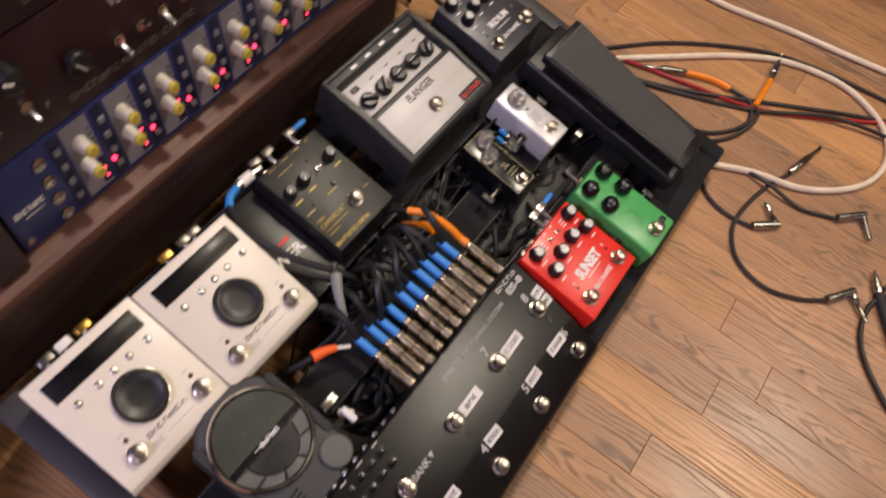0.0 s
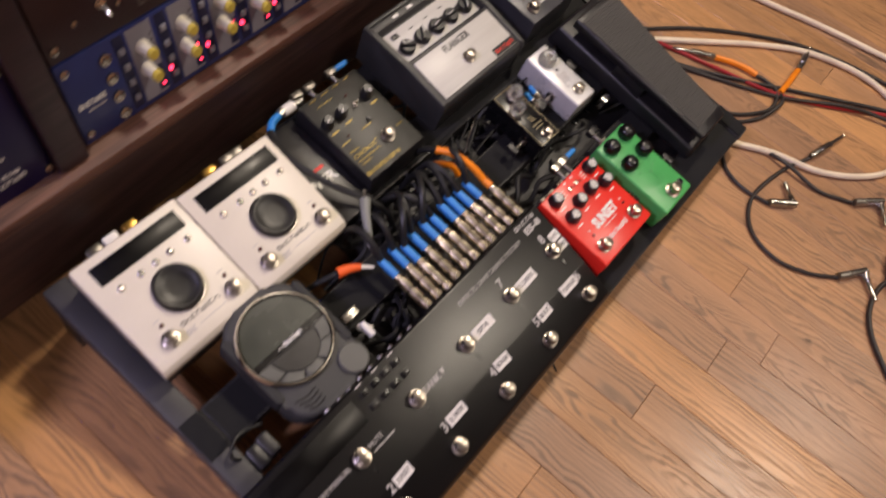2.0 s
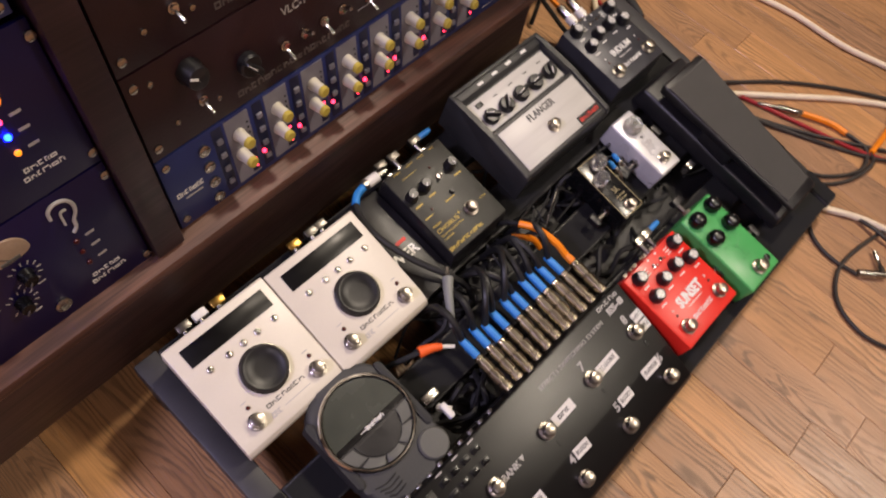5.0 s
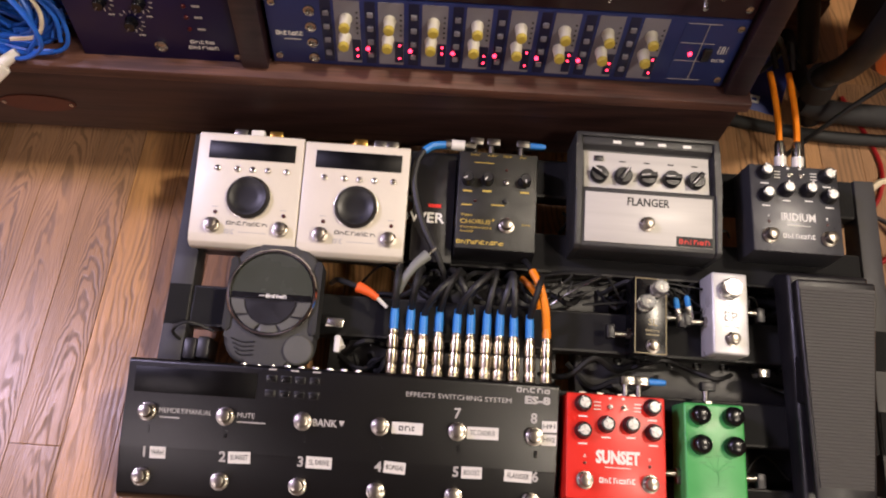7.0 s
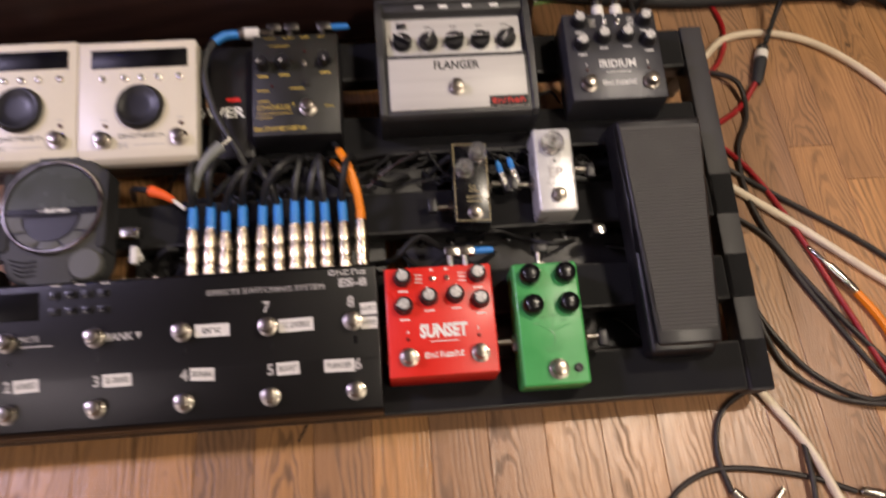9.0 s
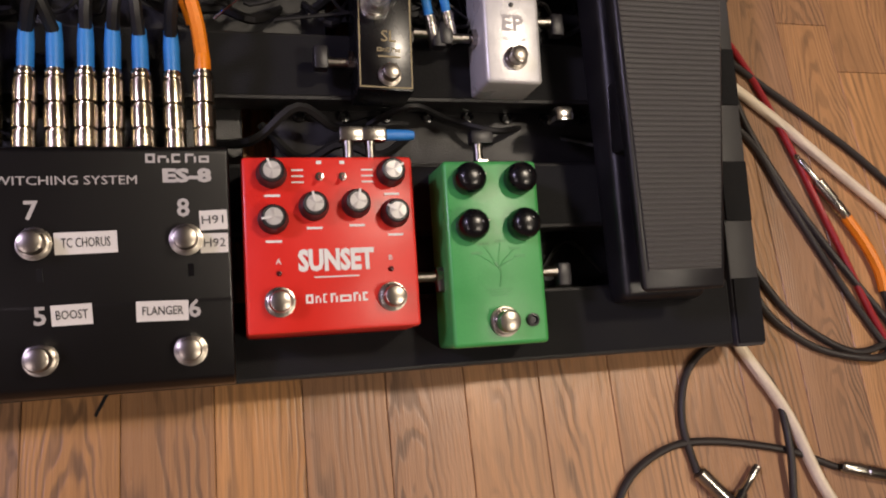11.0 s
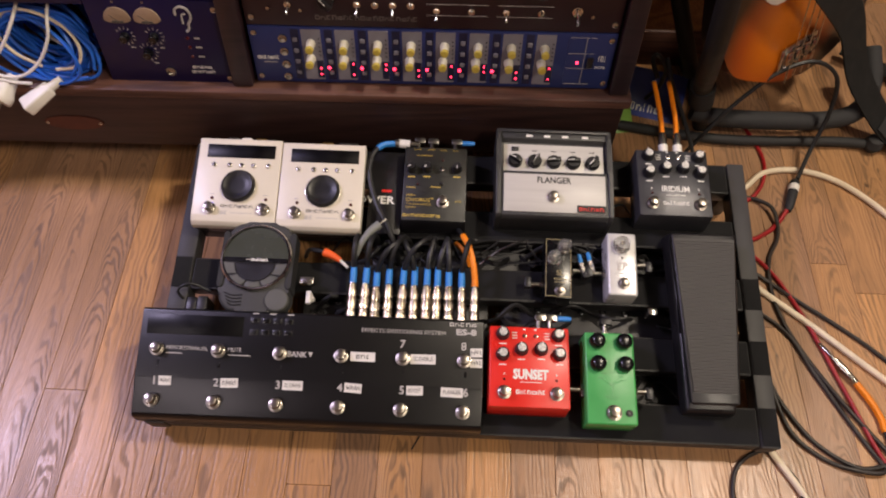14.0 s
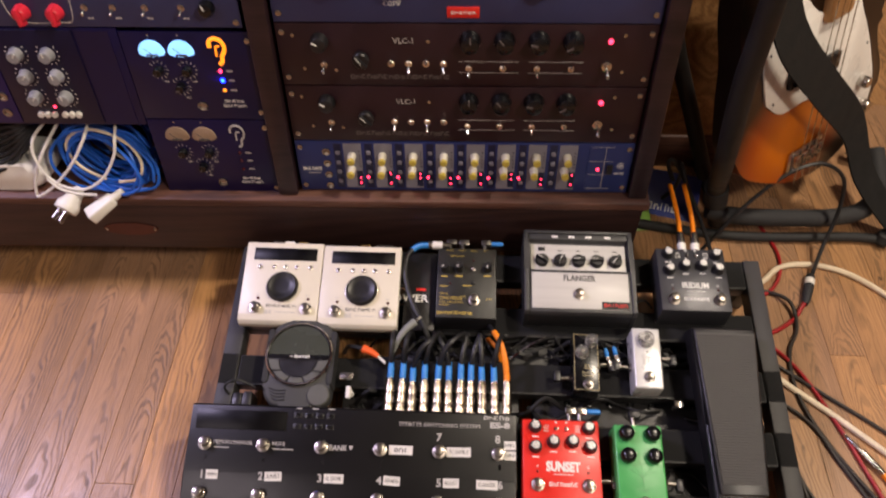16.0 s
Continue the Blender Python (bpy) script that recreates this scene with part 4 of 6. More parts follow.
for x, q in ((0.0095, 0.0925), (-0.024, 0.0545)):
    lamp_dot(ch, *(CT @ Vector((x, q, 0))), LED_OFF, 0.0015)
lettering("CHORUS", 0.0072, GOLD_INK, ch, CT @ T(-0.0225, 0.0305, 0.0003), 0.033)
lettering("+", 0.0075, GOLD_INK, ch, CT @ T(-0.003, 0.033, 0.0003))
lettering("STEREO", 0.0036, GOLD_INK, ch, CT @ T(-0.0325, 0.0375, 0.0003))
lettering("PITCH MODULATOR &", 0.0030, GOLD_INK, ch, CT @ T(-0.0215, 0.0240, 0.0003), 0.034)
lettering("FLANGER", 0.0030, GOLD_INK, ch, CT @ T(-0.0315, 0.0195, 0.0003), 0.0145)
lettering("BYPASS", 0.0028, GOLD_INK, ch, CT @ T(0.033, 0.030, 0.0003))
bars(ch, -0.016, 0.0075, 0.0002, (0.004, 0.004, 0.001, 0.005, 0.002, 0.005, 0.005, 0.004, 0.003, 0.005, 0.005), 0.0042, GOLD_INK, 0.0009, m=CT)
for k, (nm, x) in enumerate((("OUTPUT", -0.026), ("OUTPUT", -0.007), ("POWER", 0.010), ("INPUT", 0.027))):
    lettering(nm, 0.0028, GOLD_INK, ch, CT @ T(x, 0.1085, 0.0003))
bars(ch, -0.016, 0.0995, 0.0002, (0.022,), 0.0006, GOLD_INK, m=CT)
bars(ch, -0.033, 0.0495, 0.0002, (0.012,), 0.0012, GOLD_INK, m=CT)
bars(ch, 0.001, 0.0510, 0.0002, (0.014,), 0.0012, GOLD_INK, m=CT)
for x in (-0.026, -0.010, 0.027):
    jack_stub(ch, x, 0.057, 0.022, NORTH)

# flanger pedal
fl = pedal("flanger_pedal", 0.5030, 0.2765, "grey plastic flanger pedal with two silver panels")
w = 0.0785
part("body", side_prism([(-0.068, 0.0), (-0.069, 0.040), (-0.066, 0.0465), (-0.002, 0.0535), (-0.001, 0.045), (0.046, 0.046), (0.050, 0.053), (0.062, 0.053), (0.062, 0.0)], -w + 0.004, w - 0.004, 0.0015), CHARCOAL, fl)
for s in (-1, 1):
    part("side_wall", side_prism([(-0.0695, 0.0), (-0.0695, 0.043), (-0.066, 0.049), (-0.003, 0.0560), (0.048, 0.0560), (0.0635, 0.0555), (0.0635, 0.0)], s * (w - 0.002) - 0.0035, s * (w - 0.002) + 0.0035, 0.0015), CHARCOAL, fl)
part("rear_rim", box(-w, w, 0.0585, 0.064, 0.0, 0.0560, 0.002), CHARCOAL, fl)
FLOW = T(0, -0.066, 0.0468) @ pose(0, 0, 0, 6.25)
part("lower_panel", plate(0.0, 0.0320, 0, 0.1385, 0.055, 0.0012, 0.0004), SILVER_PLATE, fl, m=FLOW)
lettering("FLANGER", 0.0125, BLACK_INK, fl, FLOW @ T(-0.001, 0.0505, 0.0014), 0.046, bold=0.0002)
footswitch(fl, *(FLOW @ Vector((-0.002, 0.0265, 0.001))), 0.95)
lab = part("maker_plate", plate(0.0495, 0.0105, 0.0012, 0.0390, 0.0110, 0.0004), BLACK_INK, fl, m=FLOW)
bars(lab, 0.0495, 0.0105, 0.0016, (0.004, 0.005, 0.002, 0.005, 0.004, 0.005), 0.0050, RED_INK, 0.0016)
bars(fl, -0.050, 0.0085, 0.0013, (0.030,), 0.0010, GREY_INK, m=FLOW)
FUP = T(0, -0.001, 0.0453) @ pose(0, 0, 0, 1.2)
part("upper_panel", plate(0.0, 0.0235, 0, 0.1390, 0.042, 0.0010, 0.0003), SILVER_PLATE, fl, m=FUP)
for k, t in enumerate((60, -35, 100, 95, 140)):
    x = -0.0535 + 0.0268 * k
    pointer_knob(fl, *(FUP @ Vector((x, 0.0165, 0.001))), 0.0098, 0.0130, t)
    bars(fl, x, 0.0345, 0.0011, (0.007,), 0.0012, BLACK_INK, m=FUP)
part("slide_switch", plate(-0.0535, 0.0365, 0.001, 0.010, 0.006, 0.002, 0.0004), PLASTIC, fl, m=FUP)
for x in (-0.034, -0.009, 0.016, 0.044):
    part("rim_mark", plate(x, 0.0540, 0.0531, 0.009, 0.0035, 0.0004), WHITE_INK, fl)
jack_stub(fl, w + 0.001, -0.02, 0.022, EAST, r=0.008)

# amplifier pedal and overdrive pedal, with the same case
CASE_KNOBS = ((0.17, 0.90), (0.86, 0.90), (0.17, 0.64), (0.40, 0.71), (0.645, 0.72), (0.87, 0.66))


def six_knob_pedal(name, u, v, paint, text, text_mat, label, turn=0.0, ink=None):
    p = pedal(name, u, v, label, turn)
    w, d = 0.0505, 0.0510
    part("body", hexa([(-w, -d - 0.002, 0.001), (w, -d - 0.002, 0.001), (w, d, 0.001), (-w, d, 0.001)], [(-w + 0.0006, -d, 0.0445), (w - 0.0006, -d, 0.0445), (w - 0.0006, d, 0.0445), (-w + 0.0006, d, 0.0445)], 0.0022), paint, p)
    part("base", box(-w + 0.002, w - 0.002, -d, d - 0.002, 0, 0.002), PLASTIC, p)
    at = lambda fx, fy: (-w + 2 * w * fx, -d + 2 * d * fy, 0.0446)
    for k, (fx, fy) in enumerate(CASE_KNOBS):
        knob(p, *at(fx, fy), 0.0086, 0.0108, PLASTIC, SPUN, turn=(20, -60, 100, 10, -10, 60)[k])
        x, y, z = at(fx, fy)
        bars(p, x, y - 0.0128, z, (0.009,), 0.0014, ink or WHITE_INK)
    for fx in (0.44, 0.575):
        toggle(p, *at(fx, 0.88), 0.72, 12)
        x, y, z = at(fx, 0.965)
        bars(p, x, y, z, (0.003,), 0.0020, ink or WHITE_INK)
    for fx in (0.315, 0.72):
        for j in range(3):
            x, y, z = at(fx, 0.92 - 0.035 * j)
            bars(p, x, y, z, (0.007,), 0.0010, ink or WHITE_INK)
    for fx in (0.19, 0.83):
        footswitch(p, *at(fx, 0.175), 1.0)
        lamp_dot(p, *at(fx, 0.335), LED_OFF, 0.0016)
        lettering("A" if fx < 0.5 else "B", 0.0045, ink or WHITE_INK, p, T(*at(fx, 0.40)) @ T(0, 0, 0.0002))
    lettering(text, 0.0165 if paint is RED_PAINT else 0.0125, text_mat, p, T(*at(0.515, 0.395)) @ T(0, 0, 0.0003), 0.044 if paint is RED_PAINT else 0.038, bold=0.0008 if paint is RED_PAINT else 0.00025)
    x, y, z = at(0.515, 0.305)
    bars(p, x, y, z, (0.026,), 0.0008, ink or WHITE_INK)
    x, y, z = at(0.515, 0.185)
    bars(p, x, y, z, (0.0042, 0.0032, 0.0030, 0.0042, 0.0066, 0.0042, 0.0042), 0.0052, WHITE_INK, 0.0012)
    for sx in (-0.030, -0.012, 0.010, 0.022):
        jack_stub(p, sx, d, 0.022, NORTH)
    return p


six_knob_pedal("amplifier_pedal", 0.6690, 0.2700, IRON_GREY, "IRIDIUM", WHITE_INK, "dark grey metal amplifier pedal with six knobs")
six_knob_pedal("overdrive_pedal", 0.4680, 0.0030, RED_PAINT, "SUNSET", WHITE_INK, "bright red metal overdrive pedal with six knobs")

# green pedal
gr = pedal("green_overdrive_pedal", 0.5695, -0.0055, "green enamelled effects pedal with four black knobs")
part("body", box(-0.0312, 0.0312, -0.0580, 0.0580, 0.001, 0.0395, 0.0030, 3), GREEN_PAINT, gr)
part("base", box(-0.030, 0.030, -0.056, 0.056, 0, 0.002), PLASTIC, gr)
for x in (-0.0155, 0.0180):
    for y in (0.0455, 0.0165):
        knob(gr, x, y, 0.0396, 0.0102, 0.0125, GLOSS_BLACK, turn=-50 if x > 0 else -75, dome=True)
footswitch(gr, 0.0020, -0.0435, 0.0396, 1.1)
part("lamp_bezel", lathe([(0.0042, 0), (0.0042, 0.0016), (0.0026, 0.002), (0.0024, 0.0006), (0, 0.0006)], 14), PLASTIC, gr, m=T(0.0205, -0.0435, 0.0396))
bm = tube([(0.001, -0.022, 0.0387), (0.002, -0.012, 0.0387), (-0.002, -0.006, 0.0387)], 0.0011, 5)
for dx, dy in ((-0.013, 0.000), (-0.008, 0.007), (0.003, 0.009), (0.012, 0.003), (0.015, -0.003)):
    merge(bm, tube([(0.0005, -0.010, 0.0391), (dx * 0.5, -0.005 + dy * 0.4, 0.0391), (dx, -0.001 + dy * 0.7, 0.0391)], 0.0006, 5))
    merge(bm, plate(dx, -0.0005 + dy * 0.8, 0.0396, 0.007, 0.0016, 0.0002))
part("tree_print", bm, FAINT_GREEN, gr)
for k in range(3):
    bars(gr, 0.0, -0.0235 - 0.0018 * k, 0.0396, (0.018 - 0.003 * k,), 0.0005, FAINT_GREEN)
jack_stub(gr, 0.032, -0.012, 0.022, EAST)
jack_stub(gr, -0.032, -0.012, 0.022, WEST)
jack_stub(gr, 0.0, 0.058, 0.022, NORTH)

# small black drive pedal
sl = pedal("small_drive_pedal", 0.5085, 0.1410, "small black pedal with gold outline and clear knobs", -1.5)
part("body", box(-0.0180, 0.0180, -0.0425, 0.0425, 0.0, 0.0340, 0.0020), GLOSS_BLACK, sl)
bm = bmesh.new()
for x0, x1, y0, y1 in ((-0.0162, 0.0162, -0.0408, -0.0400), (-0.0162, 0.0162, 0.0400, 0.0408), (-0.0168, -0.0160, -0.0408, 0.0408), (0.0160, 0.0168, -0.0408, 0.0408)):
    merge(bm, box(x0, x1, y0, y1, 0.0339, 0.0343))
part("gold_border", bm, FAINT_GOLD, sl)
for x, y in ((-0.0065, 0.0120), (0.0075, 0.0290)):
    k = part("clear_knob", lathe([(0.0092, 0), (0.0095, 0.004), (0.0082, 0.013), (0.0070, 0.0145), (0, 0.0145)], 12), CLEAR, sl, "clear fluted plastic knob", m=T(x, y, 0.0345))
    part("shaft", lathe([(0.0030, 0), (0.0030, 0.011), (0, 0.0112)], 10), STEEL, k)
lettering("SL", 0.0105, FAINT_GOLD, sl, T(0.002, -0.0075, 0.0342))
bars(sl, 0.002, -0.0160, 0.0340, (0.003, 0.002, 0.003, 0.003, 0.002), 0.0026, FAINT_GOLD, 0.0005)
bars(sl, 0.002, -0.0205, 0.0340, (0.014,), 0.0010, FAINT_GOLD)
footswitch(sl, 0.002, -0.0325, 0.0340, 0.85)
jack_stub(sl, 0.018, 0.002, 0.017, EAST)
jack_stub(sl, -0.018, -0.018, 0.017, WEST)

# small pale booster pedal
ep = pedal("small_booster_pedal", 0.5930, 0.1490, "small pale silver metal booster pedal", -1.0)
part("body", box(-0.0195, 0.0195, -0.0445, 0.0445, 0.0, 0.0370, 0.0030, 3), LILAC_METAL, ep)
k = part("clear_knob", lathe([(0.0115, 0), (0.0118, 0.004), (0.0098, 0.012), (0.0086, 0.0135), (0, 0.0135)], 14), CLEAR, ep, "clear plastic knob", m=T(-0.001, 0.0255, 0.0372))
part("shaft", lathe([(0.0032, 0), (0.0032, 0.010), (0, 0.0102)], 10), STEEL, k)
lettering("EP", 0.0150, GREY_INK, ep, T(0.000, -0.0045, 0.0372), bold=0.0004)
bars(ep, 0.001, -0.0145, 0.0370, (0.003, 0.002, 0.003, 0.002, 0.003), 0.0022, WHITE_INK, 0.0005)
footswitch(ep, 0.001, -0.0280, 0.0370, 0.9)
lamp_dot(ep, 0.0, 0.0085, 0.037, PLASTIC, 0.0016)
jack_stub(ep, 0.0195, 0.006, 0.018, EAST)
jack_stub(ep, -0.0195, -0.008, 0.018, WEST)

# wah pedal
wah = thing("wah_pedal", BOARD, "black wah pedal with a ribbed rubber treadle", "effects pedal")
part("base", hexa([(0.663, -0.042, 0), (0.733, -0.042, 0), (0.757, 0.206, 0), (0.657, 0.206, 0)], [(0.667, -0.039, 0.020), (0.729, -0.039, 0.020), (0.751, 0.201, 0.030), (0.661, 0.201, 0.030)], 0.005, 3), PLASTIC, wah)
WT = Matrix.Translation((0.6935, -0.037, 0.0500)) @ pose(0, 0, 0, 4.2)
part("treadle", hexa([(-0.027, 0.002, -0.010), (0.027, 0.002, -0.010), (0.041, 0.220, -0.016), (-0.041, 0.220, -0.016)], [(-0.031, 0.0, 0.000), (0.031, 0.0, 0.000), (0.0425, 0.222, 0.000), (-0.0425, 0.222, 0.000)], 0.0035, 3), PLASTIC, wah, m=WT)
part("treadle_post", box(0.665, 0.715, 0.06, 0.11, 0.018, 0.046, 0.003), PLASTIC, wah)
part("tread_mat", hexa([(-0.0265, 0.014, 0.0), (0.0265, 0.014, 0.0), (0.0395, 0.214, 0.0), (-0.0395, 0.214, 0.0)], [(-0.0265, 0.014, 0.0010), (0.0265, 0.014, 0.0010), (0.0395, 0.214, 0.0010), (-0.0395, 0.214, 0.0010)]), TREAD, wah, m=WT)
bm = bmesh.new()
for k in range(58):
    y = 0.0162 + 0.0034 * k
    hw = 0.0262 + 0.0130 * (y - 0.014) / 0.2
    merge(bm, hexa([(-hw, y - 0.0010, 0.001), (hw, y - 0.0010, 0.001), (hw, y + 0.0010, 0.001), (-hw, y + 0.0010, 0.001)], [(-hw, y - 0.0005, 0.0017), (hw, y - 0.0005, 0.0017), (hw, y + 0.0005, 0.0017), (-hw, y + 0.0005, 0.0017)]))
tagged(part("tread_ribs", bm, TREAD, wah, m=WT), kind="stuff")

# loop switcher
es = thing("loop_switcher", BOARD @ T(0.1945, 0, 0), "long black metal loop switcher with twelve footswitches", "effects switcher")
hw = 0.2165
part("case", side_prism([(-0.076, 0.0), (-0.074, 0.0165), (-0.070, 0.0215), (-0.026, 0.0325), (0.057, 0.0465), (0.060, 0.0445), (0.060, 0.0)], -hw, hw, 0.0015), SWITCHER, es)
ESL = T(0, -0.070, 0.0216) @ pose(0, 0, 0, 14.0)    # lower panel
ESU = T(0, -0.026, 0.0326) @ pose(0, 0, 0, 9.55)    # upper panel
part("display", plate(-0.1480, 0.0660, 0.0001, 0.1210, 0.0250, 0.0006, 0.0002), DISPLAY, es, "dark display window", m=ESU)
XS = [-0.1925 + 0.0770 * k for k in range(6)]
for x in XS:
    footswitch(es, *(ESU @ Vector((x, 0.0345, 0))), 1.05)
    footswitch(es, *(ESL @ Vector((x, 0.0170, 0))), 1.05)
    part("lamp_slot", plate(x + 0.002, 0.0175, 0.0, 0.003, 0.007, 0.0006), GLOSS_BLACK, es, m=ESU)
for j in range(2):
    for k in range(4):
        part("button_frame", plate(-0.0735 + 0.0145 * k, 0.0745 - 0.0145 * j, 0.0, 0.0110, 0.0072, 0.0008, 0.0003), PLASTIC, es, m=ESU)
        part("button", plate(-0.0735 + 0.0145 * k, 0.0745 - 0.0145 * j, 0.0006, 0.0088, 0.0052, 0.0014, 0.0004), GLOSS_BLACK, es, m=ESU)
for k in range(3):
    bars(es, -0.073 + 0.022 * k, 0.0835, 0, (0.008,), 0.0014, GREY_INK, m=ESU)
for k, tx in enumerate(("1", "2", "3", "4", "5", "6")):
    lettering(tx, 0.0140, GREY_INK, es, ESL @ T(XS[k] + (0.001 if k < 5 else 0.003), 0.0405, 0.0003), bold=0.0003)
lettering("7", 0.0140, GREY_INK, es, ESU @ T(XS[4] - 0.001, 0.0520, 0.0003), bold=0.0003)
lettering("8", 0.0140, GREY_INK, es, ESU @ T(XS[5] - 0.001, 0.0520, 0.0003), bold=0.0003)
lettering("MEMORY/MANUAL", 0.0072, GREY_INK, es, ESU @ T(XS[0] + 0.037, 0.0365, 0.0003), 0.052)
bars(es, XS[0] + 0.022, 0.0300, 0, (0.020,), 0.0012, GREY_INK, m=ESU)
lettering("MUTE", 0.0072, GREY_INK, es, ESU @ T(XS[1] + 0.020, 0.0365, 0.0003), 0.017)
bars(es, XS[1] + 0.026, 0.0300, 0, (0.028,), 0.0012, GREY_INK, m=ESU)
lettering("BANK", 0.0098, GREY_INK, es, ESU @ T(XS[2] + 0.0215, 0.0340, 0.0003), 0.024, bold=0.0002)
part("arrow_print", prism([(-0.003, 0.003), (0.0, -0.003), (0.003, 0.003)], 0, 0.0003), GREY_INK, es, m=ESU @ T(XS[2] + 0.0385, 0.0345, 0))
lettering("EFFECTS SWITCHING SYSTEM", 0.0068, GREY_INK, es, ESU @ T(0.1150, 0.0680, 0.0003), 0.106)
bars(es, 0.1895, 0.0800, 0, (0.0050, 0.0058, 0.0058, 0.0058, 0.0055), 0.0050, GREY_INK, 0.0014, m=ESU)
lettering("ES-8", 0.0100, GREY_INK, es, ESU @ T(0.1940, 0.0700, 0.0003), 0.026, bold=0.0005)


def tape(x, y, w, h, frame_m, text="", turn=0.0):
    t = part("label_tape", plate(0, 0, 0.0002, w, h, 0.0004), TAPE, es, "white tape label", m=frame_m @ T(x, y, 0) @ pose(0, 0, 0, 0, 0, turn))
    if text:
        lettering(text, h * 0.62, BLACK_INK, t, T(0, 0, 0.0008), w * 0.78)
    else:
        bars(t, 0, 0, 0.0006, (w * 0.14, w * 0.18, w * 0.12), h * 0.4, BLACK_INK, w * 0.05)


for k, (w, tx, rot) in enumerate(((0.0155, "WAH", 1), (0.022, "SUNSET", 2), (0.0255, "SL DRIVE", 0), (0.0215, "BONSAI", -3), (0.0205, "BOOST", 1))):
    tape(XS[k] + 0.0055 + w / 2 + 0.001, 0.0410, w, 0.0115, ESL, tx, rot)
tape(XS[5] - 0.0140, 0.0405, 0.0275, 0.0115, ESL, "FLANGER", -1)
tape(XS[3] + 0.0270, 0.0345, 0.0310, 0.0115, ESU, "", 0)
tape(XS[4] + 0.0255, 0.0345, 0.0315, 0.0120, ESU, "TC CHORUS", 1)
tape(XS[5] + 0.0150, 0.0452, 0.0150, 0.0110, ESU, "H91", 2)
tape(XS[5] + 0.0150, 0.0322, 0.0150, 0.0110, ESU, "H92", 0)
for k in range(9):
    part("rear_socket", lathe([(0.0042, 0), (0.0042, 0.003), (0.003, 0.0035), (0, 0.0035)], 8), STEEL, es, m=T(-0.105 + 0.0145 * k, 0.060, 0.030) @ NORTH)

# strobe tuner
tu = thing("tuner", BOARD @ T(0.1105, 0.1245, 0), "round-faced black rubber tuner with chrome ring", "tuner")
part("body", prism(rounded(-0.001, 0.001, 0.092, 0.128, 0.028, 8), 0, 0.034, 0.006, 3), TUNER_GREY, tu)
for s in (-1, 1):
    part("grip", prism(rounded(-0.001 + s * 0.0445, 0.010, 0.008, 0.080, 0.0038, 5), 0.006, 0.036, 0.002), RUBBER, tu)
part("bezel", lathe([(0.0470, 0.030), (0.0470, 0.0385), (0.0455, 0.0405), (0.0440, 0.0405), (0.0432, 0.0368), (0.0432, 0.030)], 64), CHROME, tu, "chrome ring", m=T(-0.002, 0.0125, 0))
part("face", lathe([(0.0431, 0.030), (0.0431, 0.0367), (0, 0.0368)], 48), PLASTIC, tu, m=T(-0.002, 0.0125, 0))
arc = [(0.0422 * math.cos(a), 0.0422 * math.sin(a)) for a in [radians(-4) + radians(188) * i / 36 for i in range(37)]]
part("screen", prism(arc, 0.0368, 0.0376), LCD, tu, "grey-green screen", m=T(-0.002, 0.0125, 0))
part("divider", plate(-0.002, 0.0085, 0.0368, 0.083, 0.0055, 0.0016), GLOSS_BLACK, tu)
bars(tu, -0.002, 0.0085, 0.0384, (0.026,), 0.0012, GREY_INK)
bars(tu, 0.003, 0.0085, 0.0385, (0.003, 0.003, 0.003, 0.003, 0.003, 0.003), 0.0042, WHITE_INK, 0.0007)
part("centre_key", prism([(0.0255 * math.cos(radians(a)), 0.0255 * math.sin(radians(a)) - 0.008) for a in range(180, 361, 9)], 0.0368, 0.0380, 0.0003), PLASTIC, tu, m=T(-0.002, 0.0125, 0))
for a0 in (184, 219, 254, 289, 324):
    fan = [(0.0278 * math.cos(radians(a)), 0.0278 * math.sin(radians(a)) - 0.0075) for a in range(a0, a0 + 33, 4)]
    rim = [(0.0424 * math.cos(radians(a)), 0.0424 * math.sin(radians(a))) for a in range(a0 + 31, a0, -5)]
    part("key", prism(fan + [(x, min(y, -0.0085)) for x, y in rim], 0.0368, 0.0384, 0.0004), TUNER_KEY, tu, m=T(-0.002, 0.0125, 0))
part("input_dial", lathe([(0.0155, 0.028), (0.0155, 0.0365), (0.0140, 0.0380), (0, 0.0382)], 28), TUNER_KEY, tu, m=T(0.0315, -0.0455, 0))
for k in range(4):
    part("speaker_slot", tube([(-0.038 + 0.002 * k, -0.037 - 0.0045 * k, 0.0345), (-0.026, -0.0405 - 0.0045 * k, 0.0345), (-0.014, -0.0395 - 0.0045 * k, 0.0345)], 0.0009, 5), BLACK_INK, tu)


